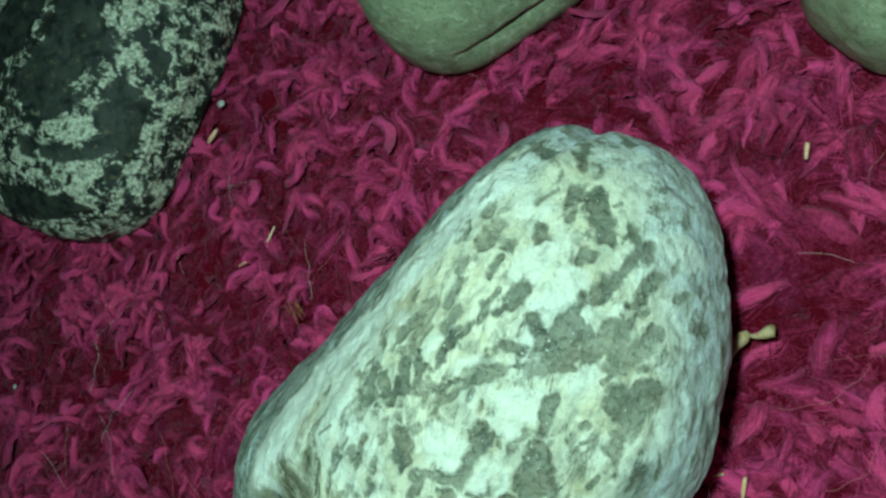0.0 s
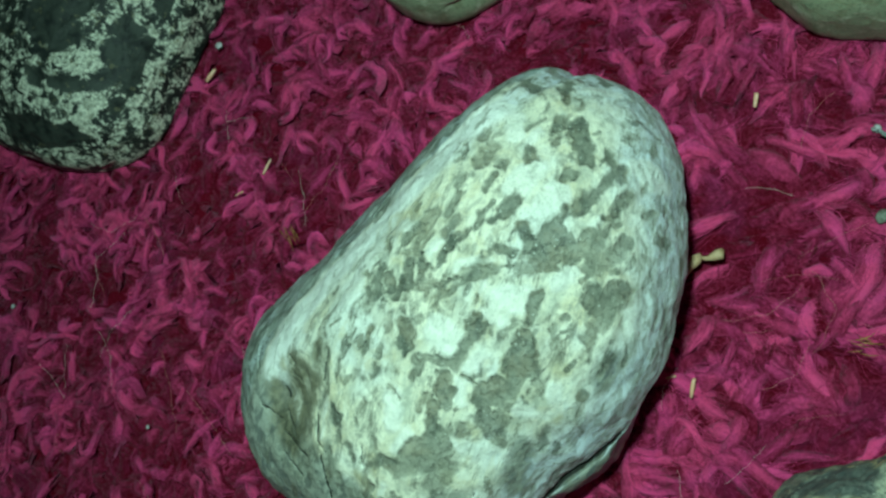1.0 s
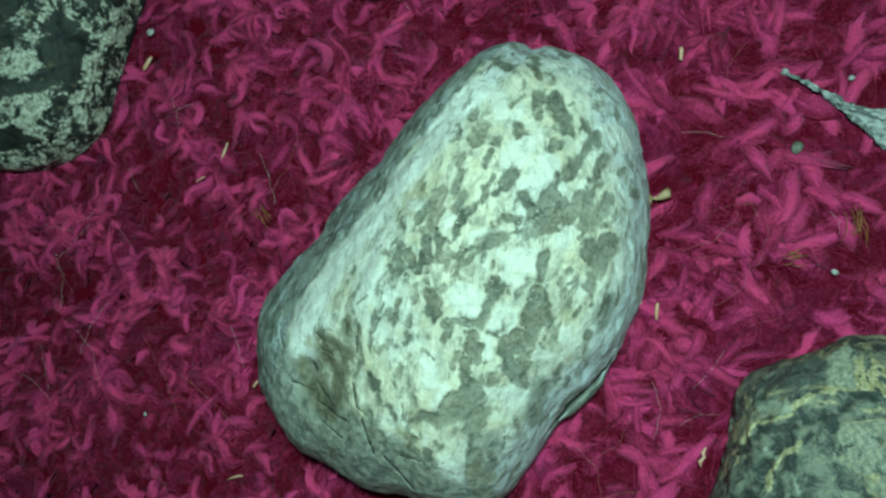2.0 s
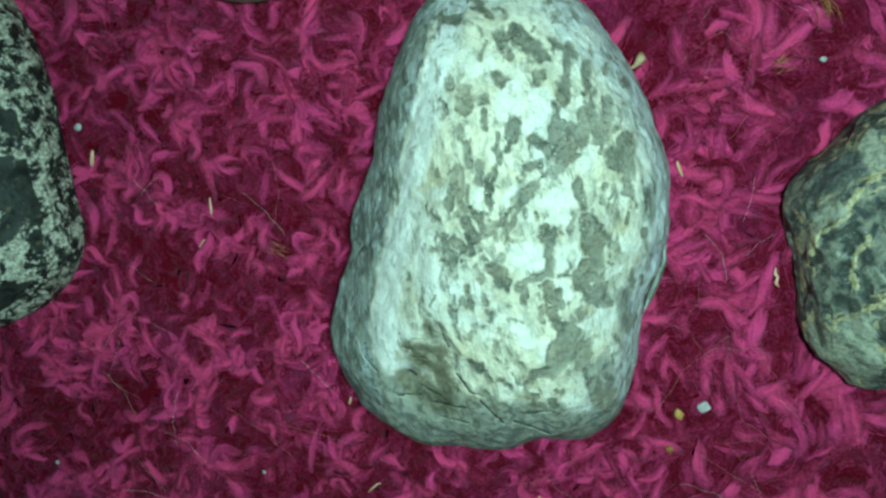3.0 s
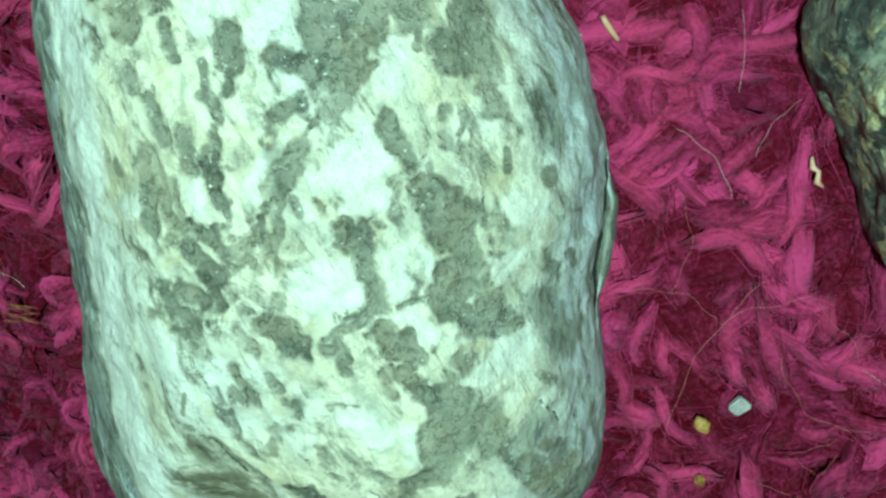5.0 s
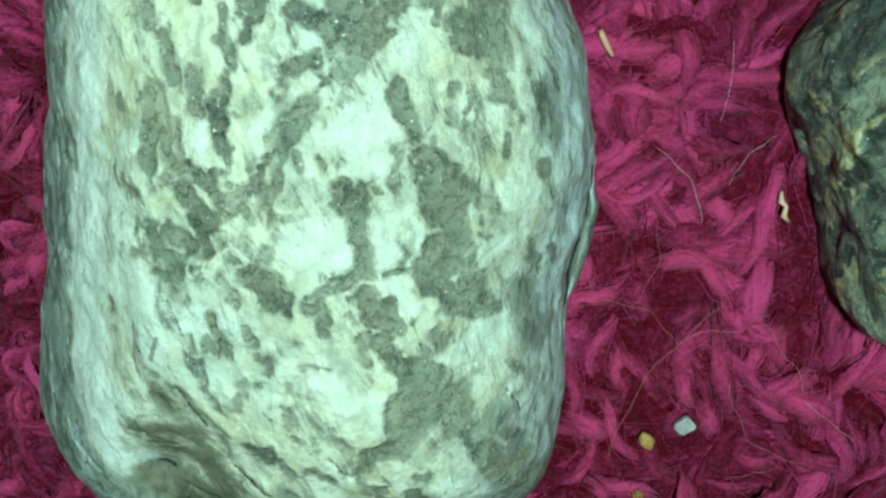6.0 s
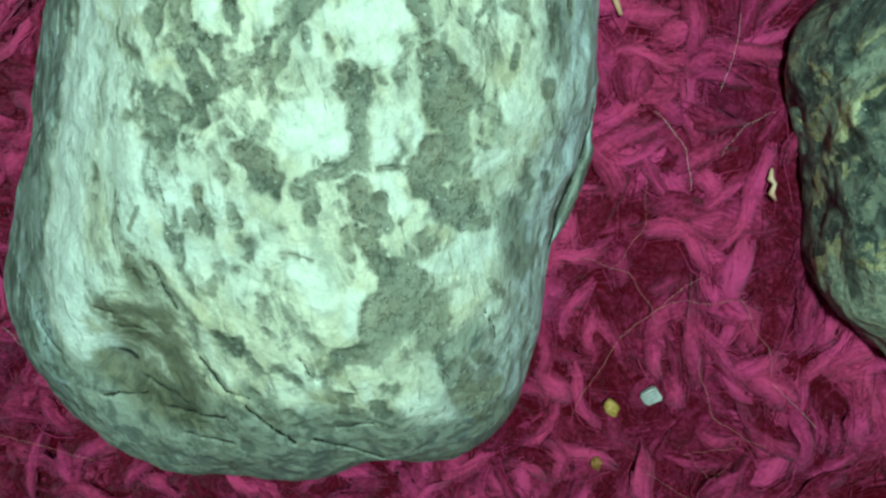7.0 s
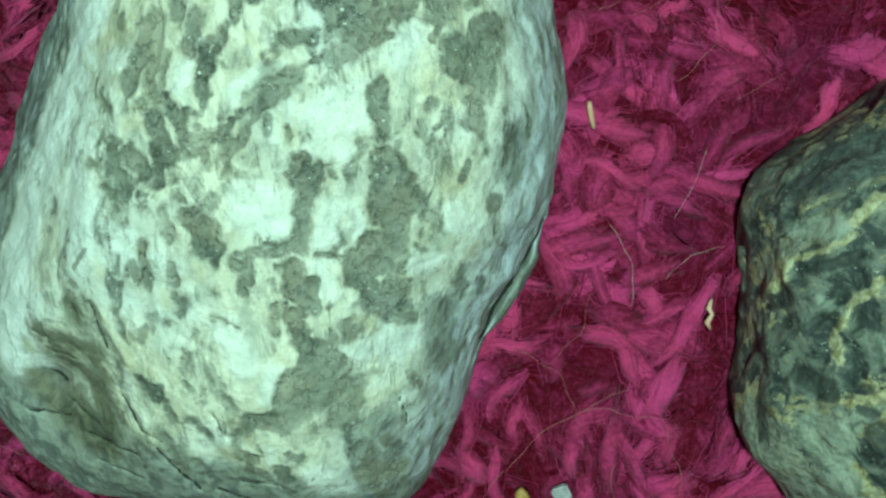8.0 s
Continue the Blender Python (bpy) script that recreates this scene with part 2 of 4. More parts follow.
def pile_material():
    """Brushed synthetic pile, raspberry over crimson; its tone also carries painted shade."""
    n = Nodes("raspberry_pile")
    tone, fibre = n.field("tone"), n.island()
    felt = n.noise(900, 5, 0.7)
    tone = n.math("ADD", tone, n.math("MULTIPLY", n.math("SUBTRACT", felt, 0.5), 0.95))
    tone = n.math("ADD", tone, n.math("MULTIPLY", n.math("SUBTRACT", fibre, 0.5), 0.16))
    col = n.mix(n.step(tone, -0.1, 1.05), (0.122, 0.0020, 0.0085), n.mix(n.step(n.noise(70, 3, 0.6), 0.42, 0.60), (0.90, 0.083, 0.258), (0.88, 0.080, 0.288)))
    col = n.mix(n.math("MULTIPLY", n.step(n.noise(48, 3, 0.6), 0.54, 0.68), 0.28), col, n.mix(0.5, col, (0.40, 0.05, 0.20)))
    n.bsdf.inputs["Sheen Weight"].default_value = 0.2
    n.bsdf.inputs["Sheen Roughness"].default_value = 0.5
    n.bsdf.inputs["Sheen Tint"].default_value = (1.0, 0.45, 0.65, 1)
    mat = n.finish(col, 0.95, felt, 0.8, 0.0008, gloss=0.02)
    glow = n.tree.nodes.new("ShaderNodeBsdfTranslucent")
    n.link(col, glow.inputs["Color"])
    both = n.tree.nodes.new("ShaderNodeMixShader")
    both.inputs[0].default_value = 0.14
    n.link(n.bsdf.outputs[0], both.inputs[1])
    n.link(glow.outputs[0], both.inputs[2])
    n.link(both.outputs[0], n.tree.nodes["Material Output"].inputs["Surface"])
    return mat


def backing_material():
    n = Nodes("crimson_backing")
    a, b = n.noise(60, 4, 0.6), n.noise(900, 4, 0.6)
    col = n.mix(a, (0.10, 0.002, 0.008), (0.16, 0.004, 0.014))
    col = n.mix(n.math("MULTIPLY", n.step(b, 0.45, 0.7), 0.5), col, (0.20, 0.010, 0.040))
    return n.finish(col, 0.95, b, 0.6, 0.001, 0.05)


def plain_material(name, low, high, scale=600, rough=0.6):
    n = Nodes(name)
    a = n.noise(scale, 4, 0.6)
    return n.finish(n.mix(n.step(a, 0.35, 0.65), low, high), rough, a, 0.4, 0.0003, 0.3)


MARBLE, SPECKLED, GREEN, BANDED = marble_material(), speckled_material(), green_material(), banded_material()
PILE, BACKING = pile_material(), backing_material()
STRAW = plain_material("dry_straw", (0.78, 0.38, 0.24), (0.92, 0.58, 0.42))
YELLOW = plain_material("yellow_bud", (0.46, 0.24, 0.05), (0.68, 0.40, 0.14))
TWIG = plain_material("pale_twig", (0.40, 0.25, 0.12), (0.58, 0.40, 0.24))
CHALK = plain_material("white_crumb", (0.40, 0.38, 0.39), (0.58, 0.55, 0.56))
MOSS = plain_material("dry_moss", (0.26, 0.09, 0.03), (0.48, 0.21, 0.08))
NEEDLE = plain_material("dark_needle", (0.03, 0.035, 0.03), (0.07, 0.075, 0.06))
GREY_GREEN = plain_material("green_crumb", (0.12, 0.13, 0.10), (0.22, 0.23, 0.19))
HAIR_PALE = plain_material("pale_hair", (0.80, 0.58, 0.52), (0.92, 0.76, 0.70), 300)
HAIR_BROWN = plain_material("brown_hair", (0.62, 0.18, 0.18), (0.80, 0.34, 0.30), 300)
FLOORING = plain_material("floor_boards", (0.16, 0.10, 0.06), (0.24, 0.16, 0.10), 14)


# ---- mesh helpers ----
def finish_mesh(name, verts, faces, material, fields=(), smooth=True):
    """A mesh from arrays; fields: (name, values) on the vertices."""
    me = bpy.data.meshes.new(name)
    verts, faces = np.asarray(verts, np.float32), np.asarray(faces, np.int32)
    size = faces.shape[1]
    me.vertices.add(len(verts))
    me.vertices.foreach_set("co", verts.ravel())
    me.loops.add(faces.size)
    me.loops.foreach_set("vertex_index", faces.ravel())
    me.polygons.add(len(faces))
    me.polygons.foreach_set("loop_start", np.arange(0, faces.size, size, dtype=np.int32))
    me.polygons.foreach_set("use_smooth", np.full(len(faces), smooth))
    for key, values in fields:
        me.attributes.new(key, "FLOAT", "POINT").data.foreach_set("value", np.asarray(values, np.float32))
    me.update(calc_edges=True)
    me.validate()
    me.materials.append(material)
    return me


def part(name, me, parent, label=""):
    ob = new(name, me)
    ob.parent = parent
    return tagged(ob, label)


def box(name, lo, hi, material, bevel=0.0):
    bm = bmesh.new()
    bmesh.ops.create_cube(bm, size=1)
    for v in bm.verts:
        v.co = [l + (c + 0.5) * (h - l) for c, l, h in zip(v.co, lo, hi)]
    if bevel:
        bmesh.ops.bevel(bm, geom=bm.edges[:], offset=bevel, segments=3, affect="EDGES")
    me = bpy.data.meshes.new(name)
    bm.to_mesh(me)
    bm.free()
    me.materials.append(material)
    return new(name, me)


def fractal(points, size, seed, octaves=3):
    """Smooth noise in about -1..1 at each point; size: metres of its largest lumps."""
    shift = Vector((seed * 3.1, seed * 1.7, seed * 2.3))
    return np.array([noise.fractal(Vector(p) / size + shift, 1.0, 2.0, octaves) for p in points])


def around(radii, angle):
    """A closed smooth curve through evenly spaced radii (Catmull-Rom)."""
    r = np.asarray(radii)
    k = len(r)
    u = (angle / (2 * np.pi) * k) % k
    i, f = u.astype(int), u % 1
    a, b, c, d = (r[(i + j) % k] for j in (-1, 0, 1, 2))
    return b + 0.5 * f * (c - a + f * (2 * a - 5 * b + 4 * c - d + f * (3 * (b - c) + d - a)))


def capsules(x, y, marks, limit=None, soft=0.0):
    """How deep each point lies in a set of rounded strokes (x0, y0, x1, y1, half width, in mm): 1 in the middle, 0 at the border; with soft, in units of so many mm."""
    best = np.full(len(x), -1.0)
    for k, (x0, y0, x1, y1, w) in enumerate(marks):
        ax, ay, dx, dy = x0 / 1000, y0 / 1000, (x1 - x0) / 1000, (y1 - y0) / 1000
        s = np.clip(((x - ax) * dx + (y - ay) * dy) / max(dx * dx + dy * dy, 1e-12), 0, 1)
        d = np.hypot(x - ax - s * dx, y - ay - s * dy)
        best = np.maximum(best, np.minimum((w - 1000 * d) / (soft or w), limit[k] if limit is not None else 1.0))
    return best


def strokes(x, y, marks, soft):
    """Like capsules, for strokes that carry a strength: the depth in units of soft mm, and the strength of the deepest stroke."""
    best, power = np.full(len(x), -1.0), np.full(len(x), 0.6)
    for x0, y0, x1, y1, w, strength in marks:
        depth = capsules(x, y, [(x0, y0, x1, y1, w)], soft=soft)
        power = np.where(depth > best, strength, power)
        best = np.maximum(best, depth)
    return best, power


def smooth_min(a, b, k):
    h = np.clip(0.5 + 0.5 * (b - a) / k, 0, 1)
    return b + (a - b) * h - k * h * (1 - h)


def stone(centre, radii, wide, top, upper, lower, steps, rings, base=-0.0085):
    """The raw points and faces of a cobble: plan radii in mm, height of its widest ring, crest, and the roundness above and below."""
    up, down = rings
    lift = np.concatenate([np.linspace(np.pi / 2, 0, up, endpoint=False), np.linspace(0, -np.pi / 2, down)])
    turn = np.linspace(0, 2 * np.pi, steps, endpoint=False)
    r = around(radii, turn) / 1000
    power = np.where(lift >= 0, upper, lower)
    out = np.clip(np.cos(lift), 0, 1) ** (2 / power)
    high = np.abs(np.sin(lift)) ** (2 / power)
    z = np.where(lift >= 0, wide + (top - wide) * high, wide + (base - wide) * high)
    x = centre[0] + np.outer(out, r * np.cos(turn))
    y = centre[1] + np.outer(out, r * np.sin(turn))
    pts = np.stack([x, y, np.repeat(z[:, None], steps, 1)], -1).reshape(-1, 3)
    n = up + down
    i, j = np.meshgrid(np.arange(n - 1), np.arange(steps), indexing="ij")
    k = (j + 1) % steps
    faces = np.stack([i * steps + j, (i + 1) * steps + j, (i + 1) * steps + k, i * steps + k], -1).reshape(-1, 4)
    return pts, faces, np.repeat(lift, steps), np.tile(turn, n)


def roughen(pts, centre, layers, keep_base=True):
    """Push points outwards by layers of noise (size, amount, seed)."""
    mid = np.array([centre[0], centre[1], 0.02])
    way = (pts - mid) * np.array([1, 1, 1.6])
    way /= np.linalg.norm(way, axis=1)[:, None] + 1e-9
    push = sum(a * fractal(pts, s, q) for s, a, q in layers)
    if keep_base:
        push = push * np.clip((pts[:, 2] + 0.008) / 0.012, 0, 1)
    return pts + way * push[:, None]


# ---- floor ----
tagged(box("floor", (-0.80, -0.64, -0.05), (0.64, 0.76, -0.02), FLOORING), "dim brown wooden floor under the rug", "floor", kind="structure")

# ---- rug ----
RUG = (-0.58, 0.42, -0.42, 0.54)  # x and y limits
rug = tagged(box("rug", (RUG[0], RUG[2], -0.02), (RUG[1], RUG[3], -0.0066), BACKING, 0.004), "raspberry and crimson shaggy rug with matted fluffy pile", "rug")


def tuft_field(count, limits, hole, lengths, widths, tones, rise, seed, gap=0.0):
    """Places, headings, bends and sizes of tufts that are matted down in all directions, within limits and outside of hole."""
    rng = np.random.default_rng(seed)
    x, y = rng.uniform(limits[0], limits[1], count), rng.uniform(limits[2], limits[3], count)
    if hole:
        keep = ~((x > hole[0]) & (x < hole[1]) & (y > hole[2]) & (y < hole[3]))
        x, y = x[keep], y[keep]
    if gap:
        keep = fractal(np.stack([x, y, x * 0], -1), 0.015, seed, 2) > gap * rng.uniform(0.2, 1.6, len(x)) - 0.35
        x, y = x[keep], y[keep]
    n = len(x)
    lie = fractal(np.stack([x, y, x * 0 + 0.4], -1), 0.05, seed + 3, 2) * 4.5
    grow = 1 + 0.42 * np.clip((x + 0.03) / 0.05, 0, 1)
    return dict(n=n, x=x, y=y, heading=lie + rng.normal(0, 1.15, n), bend=rng.normal(0, 1.3, n) / grow ** 2, wave=rng.normal(0, 0.75, n) / grow ** 2, phase=rng.uniform(0, 6.28, n),
                length=rng.uniform(*lengths, n) * grow ** 0.5, width=rng.uniform(*widths, n) * grow,
                tone=np.clip(rng.normal(*tones, n), 0, 1), peak=rng.uniform(*rise, n))


def tuft_course(f, u, s, own, long, curl):
    """Points along the strands at u across and s along each tuft."""
    wave = f["wave"][:, None, None] * np.sin(2 * np.pi * s + f["phase"][:, None, None])
    ang = f["heading"][:, None, None] + own[..., None] + (f["bend"][:, None, None] + curl) * s + wave
    step = (long / (len(s) - 1))[..., None]
    dx, dy = np.cos(ang) * step, np.sin(ang) * step
    px, py = f["x"][:, None, None] + np.cumsum(dx, -1) - dx, f["y"][:, None, None] + np.cumsum(dy, -1) - dy
    body = np.sin(np.pi * (0.06 + 0.88 * s)) ** 0.30 * (1 + 0.16 * np.sin(7 * s + f["phase"][:, None, None]))
    side = u[..., None] * f["width"][:, None, None] * 0.5 * body
    px, py = px - np.sin(ang) * side, py + np.cos(ang) * side
    arch = np.sin(np.pi * np.clip(0.06 + 0.86 * s, 0, 1)) ** 0.6
    pz = -0.0078 + (f["peak"][:, None, None] + 0.0078) * arch
    pz = pz + (0.0011 * np.sqrt(np.clip(1 - u ** 2, 0, 1))[..., None] - 0.0004) * body
    return px, py, pz, ang


def face_up(verts, faces):
    """Turn over the faces that look down."""
    a, b, c, d = (verts[faces[:, k]] for k in range(4))
    p, q = c - a, d - b
    down = p[:, 0] * q[:, 1] - p[:, 1] * q[:, 0] < 0
    faces[down] = faces[down][:, ::-1]
    return faces


def tuft_bodies(name, f, across, samples, seed):
    """Each tuft as a soft rounded lock."""
    rng = np.random.default_rng(seed)
    n, s = f["n"], np.linspace(0, 1, samples)
    u = np.tile(np.linspace(-1, 1, across), (n, 1))
    long = np.repeat(f["length"][:, None], across, 1) * (1 + rng.normal(0, 0.13, (n, across)))
    px, py, pz, ang = tuft_course(f, u, s, np.zeros((n, across)), long, 0.0)
    fray = np.abs(u)[..., None] ** 2
    px, py = px + rng.normal(0, 0.00034, px.shape) * fray, py + rng.normal(0, 0.00034, py.shape) * fray
    pz = pz + rng.normal(0, 0.00016, pz.shape) - 0.0006 * fray * rng.uniform(0, 1, pz.shape)
    verts = np.stack([px, py, pz], -1).reshape(-1, 3)
    i, j = np.meshgrid(np.arange(across - 1), np.arange(samples - 1), indexing="ij")
    cell = np.stack([i * samples + j, i * samples + j + 1, (i + 1) * samples + j + 1, (i + 1) * samples + j], -1).reshape(-1, 4)
    faces = (np.arange(n) * across * samples)[:, None, None] + cell
    # tone falls off to edges and ends: shade between locks painted into colour
    edge_shade = (1 - 0.70 * np.abs(u[..., None]) ** 2.2) * np.sin(np.pi * (0.08 + 0.84 * s)) ** 0.7
    tone = f["tone"][:, None, None] * edge_shade + rng.normal(0, 0.05, (n, across, 1)) + rng.normal(0, 0.07, (n, across, samples))
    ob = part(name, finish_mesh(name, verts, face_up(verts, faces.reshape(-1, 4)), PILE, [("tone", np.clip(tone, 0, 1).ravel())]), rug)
    return tagged(ob, kind="stuff")


def tuft_fuzz(name, f, strands, samples, thread, splay, seed):
    """Fine stray fibres over and beside each lock."""
    rng = np.random.default_rng(seed)
    n, s = f["n"], np.linspace(0, 1, samples)
    u = rng.uniform(-1.25, 1.25, (n, strands))
    long = f["length"][:, None] * rng.uniform(0.75, 1.12, (n, strands))
    px, py, pz, ang = tuft_course(f, u, s, rng.normal(0, 0.10 * splay, (n, strands)), long, rng.normal(0, 0.22 * splay, (n, strands, 1)))
    pz = pz + rng.uniform(0.0001, 0.0009, (n, strands, 1)) + 0.0006 * np.clip(np.abs(u) - 0.8, 0, 1)[..., None]
    half = thread * 0.5 * rng.uniform(0.6, 1.4, (n, strands, 1)) * np.clip(1.15 - s ** 3, 0.15, 1)
    tilt = rng.normal(0, 0.4, (n, strands, 1))
    ox, oy, oz = -np.sin(ang) * half * np.cos(tilt), np.cos(ang) * half * np.cos(tilt), half * np.sin(tilt)
    verts = np.stack([np.stack([px - ox, py - oy, pz - oz], -1), np.stack([px + ox, py + oy, pz + oz], -1)], -2).reshape(-1, 3)
    first = (np.arange(n * strands) * samples * 2)[:, None] + np.arange(samples - 1) * 2
    faces = np.stack([first, first + 1, first + 3, first + 2], -1).reshape(-1, 4)
    shade = np.repeat(np.clip(0.72 * f["tone"][:, None] + rng.normal(0, 0.10, (n, strands)), 0, 1).ravel(), samples * 2)
    ob = part(name, finish_mesh(name, verts, face_up(verts, faces), PILE, [("tone", shade)]), rug)
    return tagged(ob, kind="stuff")


def tuft_lint(name, f, each, reach, thread, seed):
    """Short fluff standing off the locks in all directions."""
    rng = np.random.default_rng(seed)
    n, s = f["n"], np.linspace(0, 1, 9)
    u = rng.uniform(-1.05, 1.05, (n, each))
    long = np.repeat(f["length"][:, None], each, 1)
    px, py, pz, ang = tuft_course(f, u, s, np.zeros((n, each)), long, 0.0)
    pick = rng.integers(1, 8, (n, each))[..., None]
    x, y, z, a = (np.take_along_axis(v, pick, -1)[..., 0] for v in (px, py, pz, ang))
    a = a + rng.normal(0, 0.9, a.shape) + np.pi * rng.integers(0, 2, a.shape)
    reach = reach * rng.uniform(0.5, 1.4, a.shape)
    rows = []
    for k, (go, up) in enumerate(((0.0, 0.0), (0.5, 0.28), (1.0, 0.20))):
        b = a + 0.35 * k * np.sign(u)
        half = thread * (0.5 if k < 2 else 0.15)
        cx, cy, cz = x + np.cos(b) * reach * go, y + np.sin(b) * reach * go, z + 0.00015 + reach * up * rng.uniform(0.4, 1.2, a.shape)
        rows += [np.stack([cx - np.sin(b) * half, cy + np.cos(b) * half, cz], -1), np.stack([cx + np.sin(b) * half, cy - np.cos(b) * half, cz], -1)]
    verts = np.stack(rows, -2).reshape(-1, 3)
    first = np.arange(n * each)[:, None] * 6 + np.array([0, 2])
    faces = np.stack([first, first + 1, first + 3, first + 2], -1).reshape(-1, 4)
    shade = np.repeat(np.clip(0.8 * f["tone"][:, None] + rng.normal(0, 0.10, (n, each)), 0, 1).ravel(), 6)
    ob = part(name, finish_mesh(name, verts, face_up(verts, faces), PILE, [("tone", shade)]), rug)
    return tagged(ob, kind="stuff")


NEAR = (-0.37, 0.17, -0.15, 0.26)
OUTER = (RUG[0] + 0.012, RUG[1] - 0.012, RUG[2] + 0.012, RUG[3] - 0.012)
# lower layers get a darker tone, the shade deep in the pile put into colour
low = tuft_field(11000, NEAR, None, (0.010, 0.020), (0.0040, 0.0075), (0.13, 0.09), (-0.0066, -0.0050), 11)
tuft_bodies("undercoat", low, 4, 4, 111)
tuft_fuzz("undercoat_fuzz", low, 4, 4, 0.00022, 1.6, 112)
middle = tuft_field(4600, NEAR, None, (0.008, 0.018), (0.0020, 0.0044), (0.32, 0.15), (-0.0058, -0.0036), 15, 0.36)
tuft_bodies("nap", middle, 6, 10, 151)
tuft_fuzz("nap_fuzz", middle, 8, 4, 0.00018, 1.4, 152)
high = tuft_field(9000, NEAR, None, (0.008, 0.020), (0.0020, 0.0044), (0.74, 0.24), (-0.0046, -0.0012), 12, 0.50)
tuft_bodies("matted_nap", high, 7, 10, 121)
tuft_fuzz("matted_nap_fuzz", high, 8, 5, 0.00014, 1.5, 122)
tuft_lint("lint", high, 30, 0.0017, 0.00015, 123)
tuft_lint("low_lint", middle, 22, 0.0016, 0.00015, 153)
rim = tuft_field(15000, OUTER, NEAR, (0.012, 0.024), (0.0040, 0.0070), (0.60, 0.28), (-0.0055, -0.0010), 13)
tuft_bodies("outer_nap", rim, 4, 4, 131)

# ---- large pale cobble ----
COBBLE = [60.6, 61.4, 62.9, 65.8, 69.2, 74.2, 78.8, 81.8, 80.2, 77.6, 69.1, 59.4, 53.6, 48.2, 44.0, 44.5, 45.9, 47.8,
          49.1, 56.6, 65.4, 72.3, 77.2, 79.5, 81.1, 78.9, 79.1, 76.7, 80.2, 78.2, 69.8, 62.2, 58.4, 57.8, 58.7, 59.2]
DARK_A = [
    (-38.5, 72.8, -40.6, 62.3, 1.12, 0.55), (-37.6, 67.5, -39.4, 61.9, 0.56, 0.6), (-30.4, 66.9, -31.9, 61.6, 0.79, 0.9), (-32.8, 63.7, -32.9, 61.6, 0.64, 0.8), (-38.5, 60.5, -36.3, 57.6, 1.13, 0.95),
    (-35.4, 58.3, -36.9, 52.9, 0.96, 0.85), (-40.4, 57.7, -38.7, 53.1, 1.62, 0.75), (-39.9, 55.4, -40.8, 48.5, 1.22, 0.95), (-47.5, 54.9, -47.4, 51.2, 0.99, 0.9), (-45.7, 53.5, -43.3, 50.5, 1.4, 0.8),
    (-47.8, 51.2, -46.1, 48.2, 1.4, 0.9), (-49.8, 48.1, -48.6, 47, 0.91, 0.9), (-50, 47, -50.7, 44.8, 0.58, 0.9), (-44.4, 49.3, -44.8, 46, 0.33, 0.8), (-37.9, 49.2, -38.9, 48, 0.41, 0.6),
    (-41.9, 60.2, -38.5, 60, 0.97, 0.45)]
DARK_B = [
    (-35, 43.5, -35.3, 41.3, 0.74, 0.95), (-34.2, 41.2, -34.7, 37.5, 1.81, 1), (-33.1, 37.5, -33, 36.4, 1.24, 0.95), (-40.3, 44.6, -40.4, 39.6, 0.74, 0.45), (-37.6, 46.6, -37.4, 46, 0.65, 0.4),
    (-44.7, 39.2, -44.9, 36.8, 0.67, 0.75), (-33.9, 58.3, -33.8, 55.7, 0.4, 0.6), (-36.2, 54.3, -31, 54.8, 0.72, 0.5), (-33.5, 53.1, -32.8, 50.8, 0.88, 0.5), (-29.3, 52.3, -30.2, 49.2, 0.72, 0.65),
    (-30.3, 54.2, -28.7, 52.9, 0.73, 0.55), (-18.6, 63, -21.7, 61.6, 1.36, 0.7), (-22, 61.4, -25, 58.7, 1.04, 0.75), (-25, 58.5, -27, 53.6, 0.88, 0.75), (-27.8, 53.3, -29.8, 50.5, 0.73, 0.65),
    (-26.5, 58.4, -26.7, 56.9, 0.4, 0.5)]
DARK_C = [
    (-29.9, 35.5, -28, 33.8, 0.91, 0.55), (-27.4, 36.5, -28.4, 32.5, 0.91, 0.6), (-50.3, 62.3, -48.9, 60.4, 0.74, 0.6), (-53, 51.9, -50.6, 51, 0.41, 0.6), (-6.6, 60.6, -6.6, 56.5, 1.39, 0.8),
    (-6.6, 56.5, -6.6, 53.1, 1.06, 0.8), (-6.6, 50, -7.5, 44.1, 1.9, 0.8), (-4.8, 48.4, -2.8, 44.3, 1.5, 0.85), (-7.4, 42.3, -3.8, 43.5, 2.7, 0.75), (-5.8, 40.5, -6.7, 35.8, 2.39, 0.7),
    (-9.6, 36.5, -10.1, 33, 2.73, 0.7), (-3.9, 40.1, -4.3, 37.8, 0.77, 0.6), (-8.5, 52.1, -10.5, 49.8, 0.41, 0.45), (-18.6, 50.1, -19.8, 47.2, 1.63, 0.9), (-16.9, 48.1, -18.5, 45.1, 1.8, 0.8),
    (-18.8, 44, -19.9, 39.5, 1.32, 0.75)]
